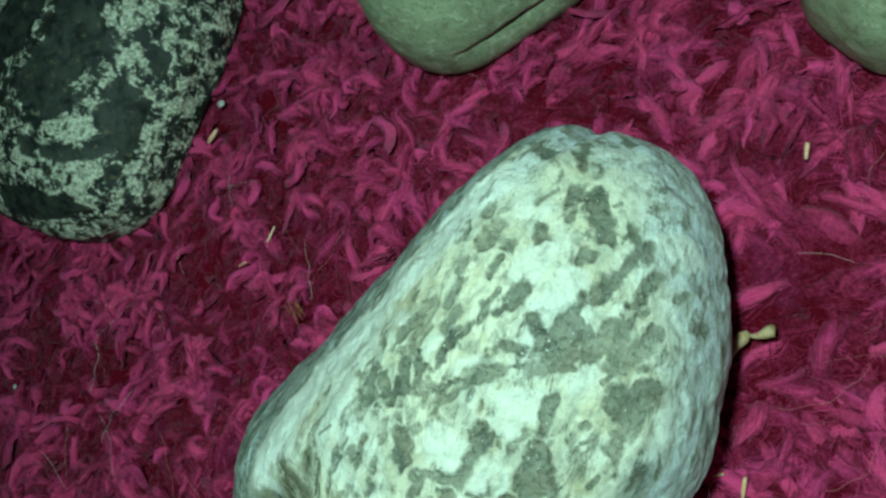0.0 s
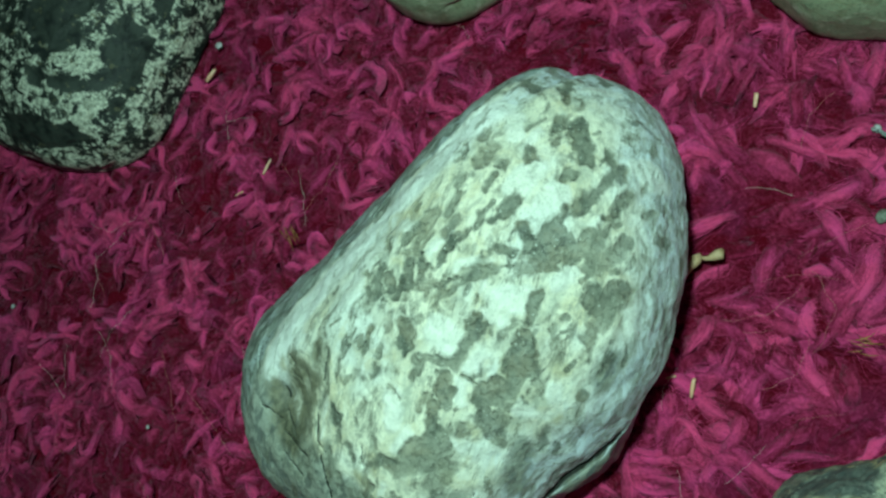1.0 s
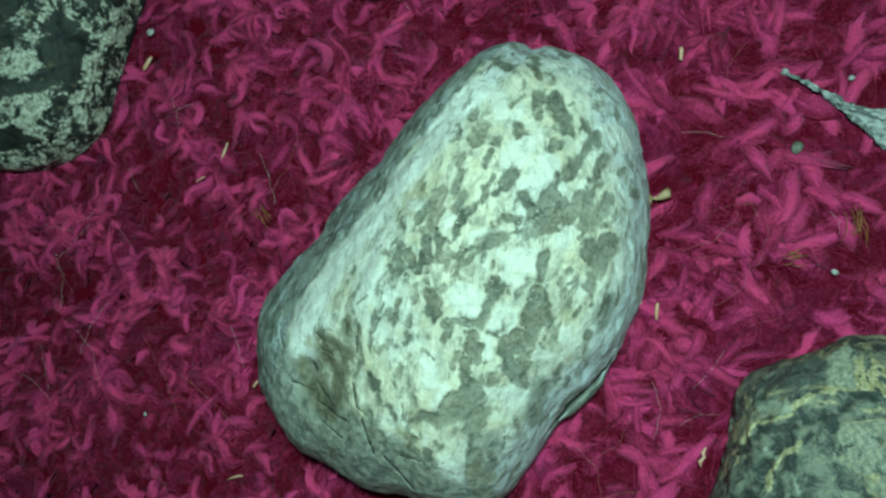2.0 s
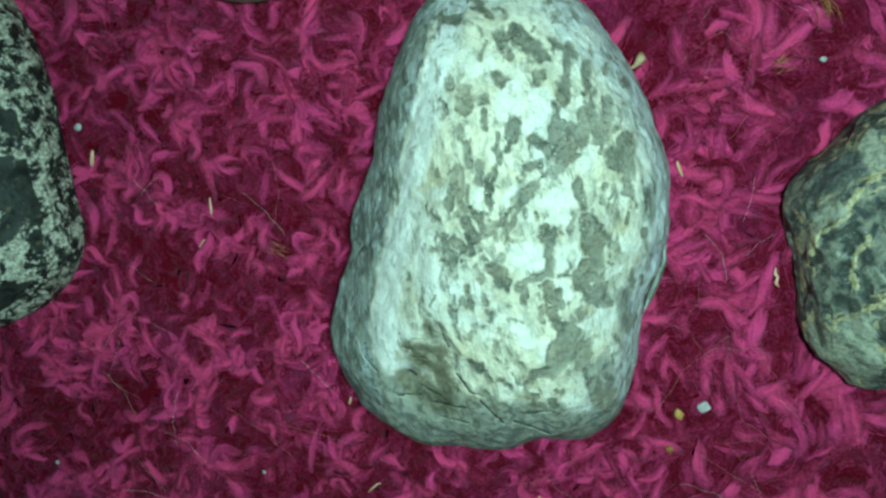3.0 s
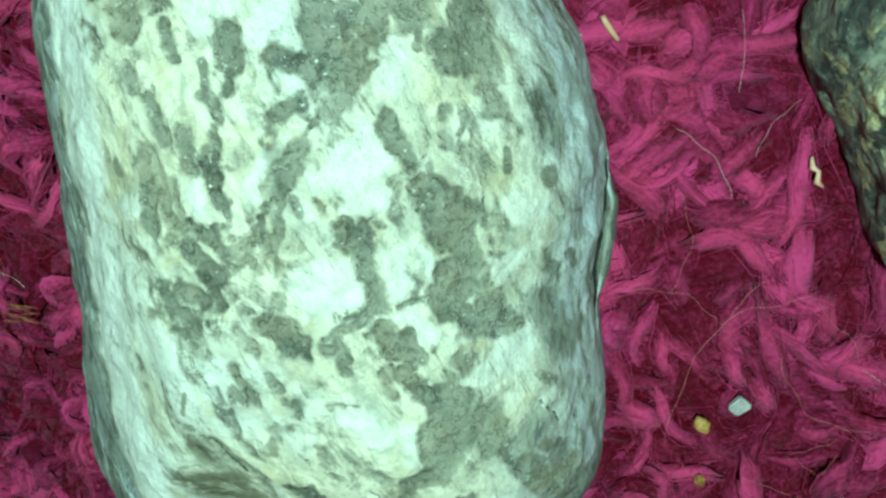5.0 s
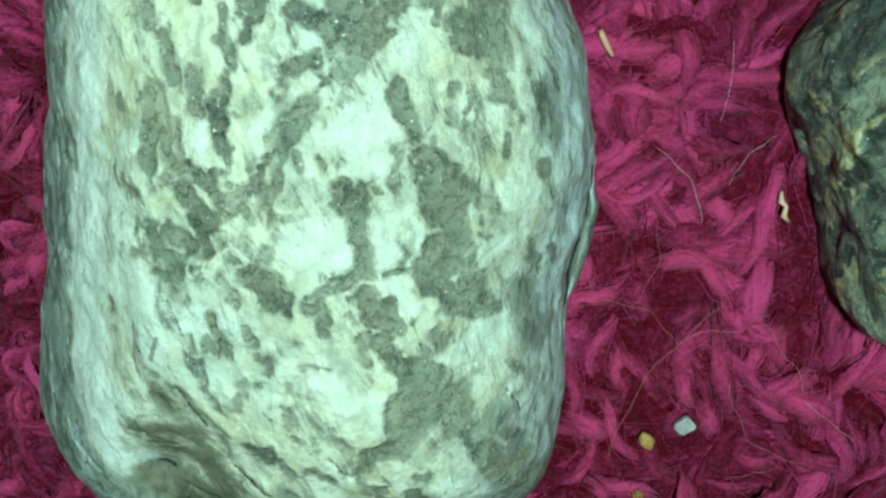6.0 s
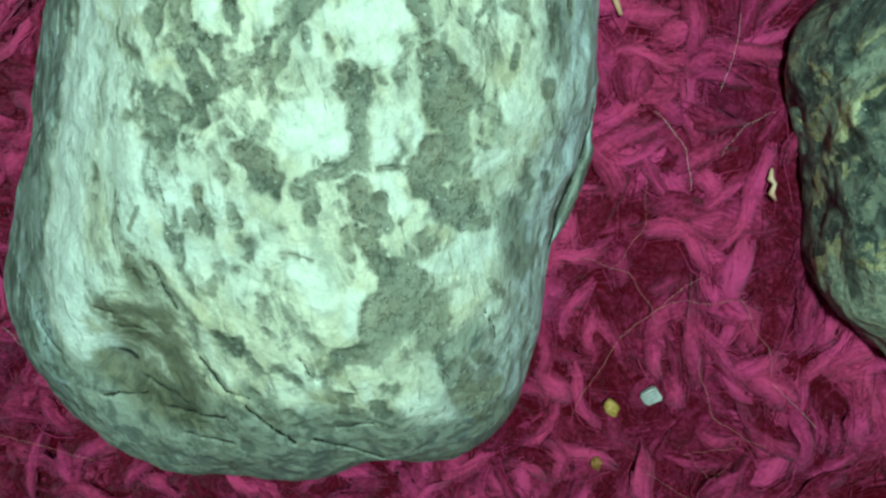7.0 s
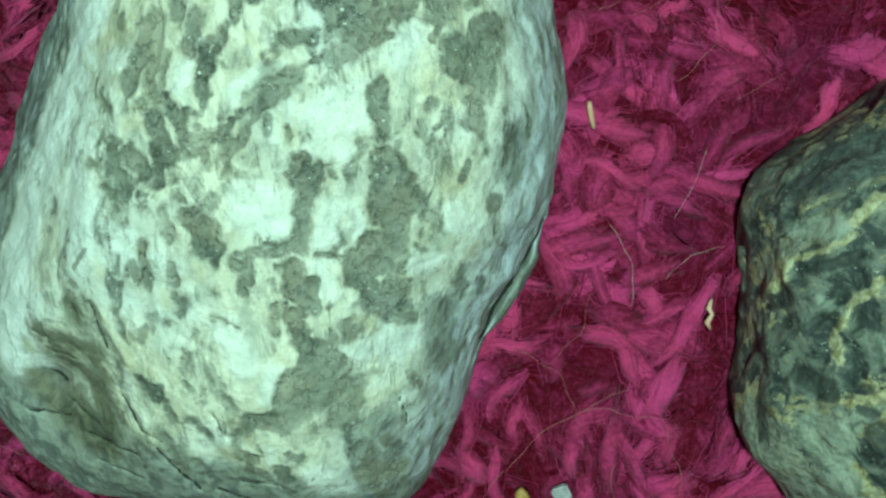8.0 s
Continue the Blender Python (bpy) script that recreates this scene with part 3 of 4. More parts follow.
DARK_D = [
    (-20.9, 47.9, -20.1, 47.4, 0.73, 0.7), (-14.3, 49.1, -13.9, 47.4, 0.49, 0.8), (-19.4, 39.1, -20.1, 36.7, 1.16, 0.65), (-23.6, 36.7, -20.9, 37.6, 0.99, 0.55), (-26.3, 36.7, -24.6, 36.6, 0.58, 0.5),
    (-18.3, 36, -14.5, 34.5, 0.25, 0.8), (-13.1, 35.3, -13.1, 31, 1.28, 0.8), (-11.4, 30.4, -10.9, 26.8, 1.91, 0.65), (-7.5, 28.9, -7.1, 24.1, 2.29, 0.5), (-21.9, 33.7, -21.8, 29.2, 1.51, 0.8),
    (-19.8, 30.9, -21.2, 27, 1.19, 0.75), (-20, 55.4, -19.9, 53.9, 0.72, 0.65), (0.9, 58.1, 0.9, 57.7, 0.67, 0.7), (7.3, 58.1, 7.7, 54.6, 1.28, 0.65), (6.5, 56.3, 6.5, 58.1, 0.77, 0.6),
    (8.2, 54.1, 8.4, 50, 0.69, 0.45)]
DARK_E = [
    (-1, 55, -1.1, 53.9, 0.75, 0.45), (-1.9, 38.3, -2, 36.7, 0.6, 0.55), (3.5, 30.7, 2.3, 25.7, 0.83, 0.55), (-22.3, 26.3, -22, 24.3, 1.71, 0.8), (-21.6, 22.1, -20.1, 19.8, 1.9, 0.85),
    (-24.9, 27.3, -25.5, 24, 0.76, 0.65), (-15.2, 23.6, -14.2, 21.6, 1.13, 0.65), (-11.8, 26.1, -9.3, 25.7, 1.4, 0.5), (-19.5, 17.7, -20.8, 12.2, 3.66, 0.6), (-22.9, 15.4, -25, 12, 2.44, 0.55),
    (-16.1, 12, -17, 7, 2.88, 0.42), (-23.6, 9.2, -27.6, 7.6, 2.05, 0.65), (-29.2, 8.5, -32, 8.1, 1.61, 0.8), (-31.5, 7.7, -35.5, 4.9, 0.8, 0.7), (-28.1, 9.9, -27, 9, 0.62, 1),
    (-22.8, 9.8, -23.2, 7.8, 0.8, 0.6)]
DARK_F = [
    (-15.7, -0.5, -15.4, -8.1, 2.62, 0.45), (-11.5, -2.4, -12.3, -10.7, 1.74, 0.45), (-29, -2, -28.6, -4.5, 1.39, 0.9), (-31.6, -4, -34.5, -4.1, 0.75, 0.7), (-33.7, 0.5, -35.1, -3.4, 1.2, 0.65),
    (-29.4, 32.5, -30.2, 30.3, 0.75, 0.7), (-40, 35.1, -40.2, 32.4, 0.59, 0.65), (-44.5, 36.2, -45.1, 31.7, 0.67, 0.9), (-47.5, 35.9, -48.1, 33.7, 0.51, 0.7), (-49.4, 37.5, -50.2, 34.6, 0.42, 0.55),
    (-39.5, 29.1, -40.2, 27, 1.11, 0.75), (-40.9, 30.6, -40.8, 29.3, 0.43, 0.6), (-34.9, 30.6, -34.6, 30.2, 0.67, 0.5), (-45.8, 26.1, -46.2, 24.9, 0.61, 0.45), (-38.6, 23.8, -38.6, 22.1, 0.52, 0.65),
    (-35.2, 26.5, -31.6, 24.3, 0.26, 0.6)]
DARK_G = [
    (-49.3, 14.9, -47.6, 13.3, 1.61, 0.9), (-46.2, 11.5, -45.8, 8.5, 1.08, 0.6), (-42.6, 8.6, -39.9, 5.7, 0.81, 0.65), (-44, -0.3, -43.5, -1.1, 1.13, 0.65), (-41.9, 15.1, -41.2, 14.4, 0.62, 0.6),
    (-37.6, 16.2, -37.2, 15.3, 0.79, 0.55), (-35, 11.8, -34.5, 10, 1.15, 0.45), (-56.3, 28.7, -52.9, 19, 0.87, 0.5), (-53.3, 19.9, -55.7, 13.5, 0.53, 0.6), (-48.4, 5.5, -46.6, -3, 0.83, 0.75),
    (-59.2, 28.7, -59, 26.7, 0.7, 0.9), (-15, 107.6, -8.6, 99, 2.12, 0.8), (-10.2, 103.6, -7.2, 99.2, 1.63, 0.8), (-19.5, 108.3, -19.7, 104.5, 0.98, 0.8), (-23.5, 108.3, -26, 103.1, 0.49, 0.6),
    (-22, 97.2, -22, 93.7, 1.29, 0.8)]
DARK_H = [
    (-11, 94.5, -11.6, 92.1, 1.29, 0.9), (-1.1, 99, -3.1, 92.8, 1.15, 0.7), (3.7, 95.1, 2.1, 86.6, 1.15, 0.8), (9.7, 93.4, 8.6, 91, 0.67, 0.7), (-3.7, 91.3, -5.7, 84.9, 1.46, 0.65),
    (3.5, 85.8, 1.5, 81.4, 1.14, 0.55), (-7.5, 84.9, -8.3, 80.9, 0.96, 0.8), (-0, 80.4, -1.3, 75.5, 2.1, 0.55), (7.4, 82.2, 4.1, 72.9, 1.98, 0.42), (-4.7, 77.2, -2.4, 72.7, 1.77, 0.65),
    (-8.3, 77, -8.2, 70.2, 3.21, 0.8), (0.9, 77.8, 2.4, 72.2, 2.27, 0.65), (-9.1, 68.3, -12.9, 65.7, 1.44, 0.55), (9.7, 70, 7.8, 62.2, 2.63, 0.65), (4.7, 67, 4.8, 63.5, 1.79, 0.65),
    (8.4, 63.3, 7.2, 55, 1.48, 0.55)]
DARK_I = [
    (-28.1, 87.6, -28.8, 82.4, 0.96, 0.9), (-20.6, 82.2, -21.9, 78, 1.76, 0.8), (-22.8, 77.2, -24, 74.7, 0.8, 0.9), (-27.3, 75.9, -27.2, 72.7, 0.96, 0.8), (-16.4, 76.6, -11.4, 71, 1.6, 0.9),
    (-19, 68.8, -15.1, 69, 1.6, 0.9), (-36.3, 98.9, -36, 96.4, 1.3, 0.5), (-32.9, 94.5, -33.5, 90, 2.27, 0.5), (-40.3, 94.4, -39.1, 90.9, 0.65, 0.7), (-36.2, 85.7, -35.8, 77, 0.8, 0.5),
    (-35.4, 79.2, -35, 72.8, 1.28, 0.75), (-39.4, 73.2, -44.1, 63.3, 1.29, 0.7), (-32.3, 73.2, -34.1, 67.5, 1.28, 0.65), (-31.8, 67.6, -32.7, 62.1, 0.96, 0.95), (-28.5, 71.5, -29.9, 66.9, 0.64, 0.8),
    (-17.6, 63.2, -22.5, 59.7, 1.12, 0.65)]
DARK_J = [
    (-34.9, 118.7, -31.3, 117, 1.91, 0.9), (-35, 130.3, -32.3, 127.3, 0.92, 0.7), (-25.1, 123.4, -21, 115.1, 1.05, 0.9), (-25.8, 119.5, -22.8, 121, 0.69, 0.8), (-17.4, 128, -15.5, 126.6, 1.07, 0.7),
    (-14.4, 110.3, -10.3, 102.3, 1.83, 0.85), (-17.9, 107.8, -17.3, 101, 0.83, 0.6), (-22, 97.2, -20.6, 94.9, 0.98, 0.8), (-10.6, 94.4, -9.6, 94.1, 1.62, 0.9), (-19.8, 109.3, -17.4, 106.1, 1, 0.7),
    (-5, 103.4, -2.6, 100.8, 1.16, 0.8), (-0.2, 101, 1.1, 97.3, 1.16, 0.65), (13.4, 87.2, 13.8, 86, 1.33, 0.7), (-40.2, 91.9, -38.7, 89.9, 0.66, 0.6)]
DARKS = DARK_A + DARK_B + DARK_C + DARK_D + DARK_E + DARK_F + DARK_G + DARK_H + DARK_I + DARK_J
MILKY_A = [
    (-14.2, 56.4, -9, 58.7, 4.18), (-12.9, 51.5, -16.1, 51.7, 2.44), (-27, 44.4, -21.7, 41.6, 3.92), (-15.2, 41.3, -16.8, 37.6, 2.16), (-18.2, 34, -16.1, 28.9, 2.02),
    (-3.7, 32.5, -0.8, 33.2, 2.28), (-16.4, 19.8, -13.6, 17.7, 1.22), (-23.8, -4.3, -19.9, -11.9, 3.01), (-26.4, 16.7, -28, 13.3, 2.25), (-29.7, 2.6, -30.3, -1, 1.27),
    (-33.4, 24.2, -31, 18.2, 2.91), (3, 39.9, 3.5, 38.8, 2.63), (-18.9, 7.7, -18.8, 7.4, 0.81), (-52.6, 18.9, -53, 13, 0.98), (-53.1, 12.7, -51.5, 7.1, 0.73),
    (-19.2, 56.3, -19.7, 65.2, 1.28), (-32.9, 68.3, -35.8, 61.9, 1.74), (-44, 67, -48.3, 66.8, 2.09), (-53.6, 55.6, -54.4, 45.4, 3.33)]
MILKY_B = [
    (-19.2, 91.8, -21.3, 85.4, 4.16), (-10.8, 87.5, -10.7, 85.7, 3.84), (-0.6, 69.2, -3.7, 65.4, 2.57), (0, 85.6, -0.8, 82.6, 1.62), (-23.8, 97.3, -23.1, 102.5, 1.93),
    (-23.3, 63.8, -27.6, 60.7, 1.91), (14.8, 60.2, 13.2, 64.7, 1.68), (-39.7, 111.4, -51, 91.2, 1.67), (-10.9, 86.1, -13.3, 83.3, 3.5), (3.7, 103.8, 7.3, 102.1, 3.68),
    (-28.1, 100.1, -31.1, 105.2, 2.96), (-18.3, 122.5, -11.9, 123.7, 2.08)]
MILKYS = MILKY_A + MILKY_B
OCHRE_A = [
    (-53.3, 70, -48.2, 71.3, 0.6), (-48.2, 71.3, -45.5, 69.3, 0.49), (-54.8, 69.6, -52.3, 65, 0.43), (-50.4, 62.1, -48.9, 60.4, 0.91), (-52.6, 51.9, -50.6, 51, 0.58),
    (-45.2, 57, -42.5, 57, 0.98), (-43.8, 59.1, -40.8, 60.3, 0.81), (3.9, 45.8, 2.4, 45.3, 1.72), (-8.7, 39.7, -9.4, 42.1, 1.53), (4.9, 34.2, 4.7, 33.3, 0.9),
    (-44.9, 38.8, -44.7, 37.3, 0.75), (-33, 4.3, -34.8, 8.9, 1.09), (-34.8, 0.2, -38, 1.8, 1.3), (-42.3, 65.7, -42.4, 64.1, 0.8), (-12.3, 22.4, -13.6, 24, 0.88),
    (-72.4, 21.9, -71.5, 20.2, 0.93), (-14.6, 10.1, -15.4, 9.6, 1.27), (-12.3, -7, -15.8, -5.3, 2.39), (-46.9, 73.4, -45.3, 71.8, 0.82)]
OCHRES = OCHRE_A
BROWN_A = [
    (-68.3, 23.5, -58, 20.9, 1.83), (-60.5, 13.9, -60.7, 7, 3.01), (-71.8, 12.2, -62.8, 2.6, 3.72), (-66.9, 19.7, -60.8, 15.2, 2.24), (-71.5, 14.9, -70.9, 12.4, 1.37),
    (-58.9, 28.4, -58.5, 25.5, 1.23)]
BROWNS = BROWN_A
CRACK_A = [
    (-56.1, 29, -55.1, 21.4, 0.17), (-55.7, 12.4, -53, 5.7, 0.28), (-53, 5.7, -49.2, 3.8, 0.19), (-70.4, 23.9, -67, 22.4, 0.18), (-68.1, 19.8, -63.1, 18.9, 0.19),
    (-85.2, 22.8, -80.8, 17, 0.2), (-50.4, 44.2, -49.8, 39.8, 0.21), (-49.8, 39.8, -49.9, 38.6, 0.17), (-35.5, 26.6, -31.2, 24, 0.17), (-23.9, 20.9, -17.2, 17.9, 0.17),
    (-14.7, 17, -11.6, 15.5, 0.13), (-72, 15.2, -69.9, 12.9, 0.39), (-63.4, 76.7, -64.8, 68.3, 0.23), (-67, 73.9, -68.4, 69.4, 0.14), (-49.1, 33.2, -51.2, 27.8, 0.17),
    (-18.3, 36, -14.5, 34.5, 0.17), (-11.9, 31.8, -9.6, 29.8, 0.17)]
CRACKS = CRACK_A
GREY_A = [
    (-1, 24, -2, 13.7, 2.23), (13, 53, 11.9, 46.1, 1.6), (-76.9, 5.6, -55.9, -3.9, 2.59), (-48.5, 4.8, -45.7, -5.1, 2.03), (-36.1, -9, -27.7, -6.4, 2.36),
    (-81.6, 25.9, -87.4, 31.6, 1.18), (-11.3, 5, -15.1, 2.6, 2.43), (-24.6, 58.6, -21.8, 64.3, 0.96)]
GREYS = GREY_A
VEINS = [(-31.98, 53.93, -24.79, 59.87, 0.47, 0.9), (-24.79, 59.87, -11.22, 67.34, 0.47, 0.9), (-48.67, 47.09, -34.14, 52.89, 0.48, 0.9), (-4.83, 69.12, -8.04, 67.07, 0.63, 0.8), (-51.42, 34.92, -50.89, 22.06, 0.48, 0.7), (-29.13, 36.7, -18.76, 39.21, 0.47, 0.85), (-36.88, 42.41, -32.43, 37.27, 1.26, 0.95)]
LAYERS = [(-77.41, 7.93, -69.49, 6.86, 0.2), (-66.22, 3.43, -55.8, 0.23, 0.2), (-50.59, 2.55, -46.01, -7.39, 0.28), (-42.93, -7.61, -33.12, -15.95, 0.29), (-64.92, -1.92, -56.96, -5.37, 0.2), (-38.0, -6.09, -31.39, -5.97, 0.19), (-69.16, 10.29, -62.2, 3.83, 0.2), (-38.44, 9.7, -37.01, 4.5, 0.13), (-18.29, 3.15, -16.74, -2.63, 0.14), (-8.4, 8.76, -8.51, 2.33, 0.14), (-5.06, 50.11, -3.99, 48.58, 0.12)]
# grey mottling of the foot, with shade of its overhang painted in
FOOT = [(-82, 2, -54, -18, 14.0), (-54, -18, -15, -21, 11.0), (-66, 2, -36, -8, 6.0), (-84, 20, -82, 10, 4.0)]


def pale_cobble():
    centre = (-0.038, 0.055)
    pts, faces, lift, turn = stone(centre, [1.003 * r for r in COBBLE], 0.018, 0.068, 2.2, 4.0, 760, (310, 40))
    x, y, z = pts.T
    # a worn flank falls from the long ridge
    d = -0.928 * x + 0.373 * y
    above = lift > 0
    brow = np.interp(y, [0.010, 0.018, 0.030, 0.050, 0.076, 0.106], [0.0795, 0.081, 0.0868, 0.0855, 0.083, 0.0794])
    slope = smooth_min(0.0585 - (d - 0.0777) * 0.80, 0.0354 + np.where(d < 0.098, 1.35, 1.14) * (0.098 - d) + 0.0042 * np.clip((0.065 - y) / 0.03, 0, 1), 0.0012)
    z = np.where(above, np.maximum(smooth_min(z, slope, 0.0026), np.minimum(z, 0.018)), z)
    # shallow brown hollow, sagging end
    z = np.where(above, z - 0.0072 * np.exp(-(((x + 0.066) / 0.012) ** 2 + ((y - 0.012) / 0.012) ** 2)) - 0.0022 * np.exp(-(((x + 0.0705) / 0.0035) ** 2 + ((y - 0.0145) / 0.0030) ** 2)), z)
    pts = np.stack([x, y, z], -1)
    pts = roughen(pts, centre, [(0.035, 0.0008, 2), (0.011, 0.0008, 3), (0.0038, 0.00022, 4)])
    x, y, z = pts.T
    # split ledge low on one side
    window = np.clip(1 - np.abs(((np.degrees(turn) + 180) % 360) - 180 + 33) / 19, 0, 1)
    over = np.clip((z - 0.0245) / 0.0012, 0, 1) * np.clip((0.055 - z) / 0.028, 0, 1)
    cut = np.clip(1.5 * window, 0, 1) * (0.0009 * over + 0.0014 * np.exp(-((z - 0.0257) / 0.0012) ** 2))
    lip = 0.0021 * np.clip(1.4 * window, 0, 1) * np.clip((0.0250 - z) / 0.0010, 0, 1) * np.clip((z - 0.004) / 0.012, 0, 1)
    # band along the gap that is coloured dark for its shade
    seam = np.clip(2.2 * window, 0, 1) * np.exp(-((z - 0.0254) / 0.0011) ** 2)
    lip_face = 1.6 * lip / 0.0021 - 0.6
    # small nick in the narrow end
    cut = cut + 0.0017 * np.exp(-((np.degrees(turn) - 83) / 2.6) ** 2) * np.clip((z - 0.012) / 0.01, 0, 1) * np.clip(np.cos(lift) * 3 - 1.6, 0, 1)
    x, y = x - np.cos(turn) * cut, y - np.sin(turn) * cut
    # this side rounds under towards the rug
    side = np.clip((52 - np.abs(np.degrees(turn + np.pi) % 360 - 180 - 26)) / 22, 0, 1)
    under = 0.0054 * side * np.clip((0.026 - z) / 0.020, 0, 1)
    x, y = x - np.cos(turn) * under, y - np.sin(turn) * under
    # wander of the borders
    at = np.stack([x, y, z], -1)
    wx = x + 0.0007 * fractal(at, 0.005, 71) + 0.0005 * fractal(at, 0.0018, 72)
    wy = y + 0.0008 * fractal(at, 0.006, 73) + 0.0006 * fractal(at, 0.0020, 74)
    blotch, strength = strokes(wx, wy, DARKS + VEINS, 1.4)
    quartz = capsules(wx, wy, MILKYS, soft=2.2)
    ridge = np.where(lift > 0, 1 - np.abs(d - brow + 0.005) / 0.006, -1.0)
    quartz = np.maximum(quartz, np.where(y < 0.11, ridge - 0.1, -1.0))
    blotch = np.minimum(blotch + 0.04, 0.8)
    quartz = quartz - 0.7 * np.clip(blotch + 0.4, 0, 1)
    # small elongated grains along the stone's foliation, thicker towards the narrow end
    rng = np.random.default_rng(7)
    grains = []
    for _ in range(170):
        gx, gy = rng.uniform(-75, 18), 130 - 142 * rng.power(1.35)
        a, ln = rng.normal(1.35, 0.35), rng.uniform(0.4, 2.2)
        grains.append((gx - ln * math.cos(a), gy - ln * math.sin(a), gx + ln * math.cos(a), gy + ln * math.sin(a), rng.uniform(0.5, 1.5)))
    speck = -0.8 * np.clip(quartz + 0.2, 0, 1) + capsules(x + 0.4 * (wx - x), y + 0.4 * (wy - y), grains, rng.uniform(-0.05, 0.7, len(grains)))
    stain, ochre = capsules(wx, wy, BROWNS, soft=3.0), capsules(wx, wy, OCHRES, soft=1.6)
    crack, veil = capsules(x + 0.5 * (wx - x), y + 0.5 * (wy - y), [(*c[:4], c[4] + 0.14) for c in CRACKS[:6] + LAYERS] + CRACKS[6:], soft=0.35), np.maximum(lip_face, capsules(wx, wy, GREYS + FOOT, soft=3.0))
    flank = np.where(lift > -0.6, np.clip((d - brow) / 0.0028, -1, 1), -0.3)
    blotch = np.where(lift > 0.05, blotch, -0.45)
    z = z - np.where(above, 0.0007 * np.clip(blotch + 0.2, 0, 0.8) - 0.0006 * np.clip(quartz, 0, 0.6) + 0.0008 * np.clip(crack + 0.3, 0, 1), 0)
    z = np.maximum(z, -0.0085)
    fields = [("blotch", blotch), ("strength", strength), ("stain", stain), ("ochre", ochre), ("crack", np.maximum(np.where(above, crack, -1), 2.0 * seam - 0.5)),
              ("flank", flank), ("speck", np.where(lift > 0.1, speck, -0.4)), ("veil", veil), ("quartz", quartz), ("ridge", ridge), ("rim_light_tint", np.clip((0.057 - z) / 0.018, 0, 1))]
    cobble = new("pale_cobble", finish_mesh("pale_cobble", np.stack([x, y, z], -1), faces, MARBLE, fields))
    tagged(cobble, "large pale quartz cobble with grey-olive blotches lying on the rug", "stone", "stones on the rug")
    # thin flake that has split away below the ledge
    grip = np.clip((window - 0.2) / 0.45, 0, 1)
    loose = (window > 0.10) & (z < 0.0247) & (z > -0.004) & (lift < 1.0)
    own = faces[loose[faces].all(1)]
    kept, own = np.unique(own, return_inverse=True)
    out = (0.0016 * grip - 0.0010 * (1 - grip))[kept] * np.clip((0.030 - z[kept]) / 0.008, 0, 1)
    shell = np.stack([x[kept] + np.cos(turn[kept]) * out, y[kept] + np.sin(turn[kept]) * out, z[kept]], -1)
    flake = part("flake", finish_mesh("flake", shell, own.reshape(-1, 4), MARBLE, [(key, values[kept]) for key, values in fields if key != "crack"] + [("crack", np.full(len(kept), -1.0))]), cobble, "thin grey flake split from the cobble")
    thick = flake.modifiers.new("thickness", "SOLIDIFY")
    thick.thickness, thick.offset = 0.0012, -1.0
    return cobble


pale_cobble()


# ---- the other stones ----
SLATE = [
    (60.3, 38.2, 69.6, 46.1, 2.3), (69.6, 46.1, 76.5, 47.8, 3), (64.1, 40, 71.6, 43.2, 2.8), (75, 43, 77.5, 44.4, 1.8)]
SEAM = [
    (60.7, 24.2, 62.3, 27, 0.6), (60.7, 23.4, 60.1, 20.4, 0.7), (62.3, 27, 65.5, 28.5, 0.6), (65.5, 28.5, 70.9, 32.1, 0.5), (74, 24.3, 70.3, 19.8, 0.7),
    (70.3, 19.8, 68.2, 14.2, 0.6), (68.2, 13, 69, 9.3, 0.9), (59.5, 33.9, 59.4, 32.1, 0.6), (73.5, 49, 72.7, 48.7, 0.6), (60, -3.4, 62, -4.2, 0.6),
    (59.6, 14.8, 59.9, 13.3, 0.9), (75.2, 38.4, 71, 34.2, 0.9)]
CREAM = [
    (66.2, 18.7, 68.2, 18, 1.6), (65.7, -4.9, 67.7, -8.5, 4), (69.7, -13.5, 69.2, -19.5, 2.8), (72.4, 14.2, 73.9, 10.6, 1.8), (63.1, 32.4, 68.5, 33.3, 1.7),
    (59.8, 27.6, 60.6, 30, 1), (66.5, -21.2, 64.5, -18.9, 1.6), (70.6, -4.2, 70.3, -1, 0.8)]
BLACK = [
    (61.1, 19.5, 59.7, 17.2, 1.7), (64.4, 25.1, 71.9, 28.4, 1.2), (64.9, 13.8, 68.2, 17.4, 0.9), (64.4, 4.8, 66.5, 3.4, 2.1), (69.9, 4.8, 72.5, 4.7, 0.8),
    (71, 1, 73.4, 0.2, 0.8), (58.4, 28, 58.4, 22.1, 0.7), (58.2, -3.3, 57.6, -10.3, 0.9), (74.1, -2.4, 72.9, -8, 1.8)]
BARE = [
    (-235.4, 106.3, -227.9, 119.1, 8.5), (-229, 135.4, -222.3, 127.1, 6.9), (-253.8, 122.3, -252, 131.2, 9.3), (-223.1, 105.4, -226.3, 99.8, 3.6), (-206.4, 104.4, -204, 99.5, 5.5),
    (-207.8, 112.4, -206.7, 115.8, 2.8), (-202, 131.7, -200.2, 126.4, 2.3), (-203.1, 85.5, -202.2, 82.5, 2.7), (-248.3, 63.5, -215.2, 66.8, 5.1), (-225.2, 84.9, -215, 87.1, 1.8),
    (-201.4, 92.2, -201, 91.9, 2.3), (-235.6, 85.6, -233.6, 84.2, 2.9), (-201.4, 113.5, -200.6, 102.3, 1.9), (-196.2, 147.8, -196, 137.4, 2.8), (-210.1, 90.1, -207.4, 93.4, 2)]
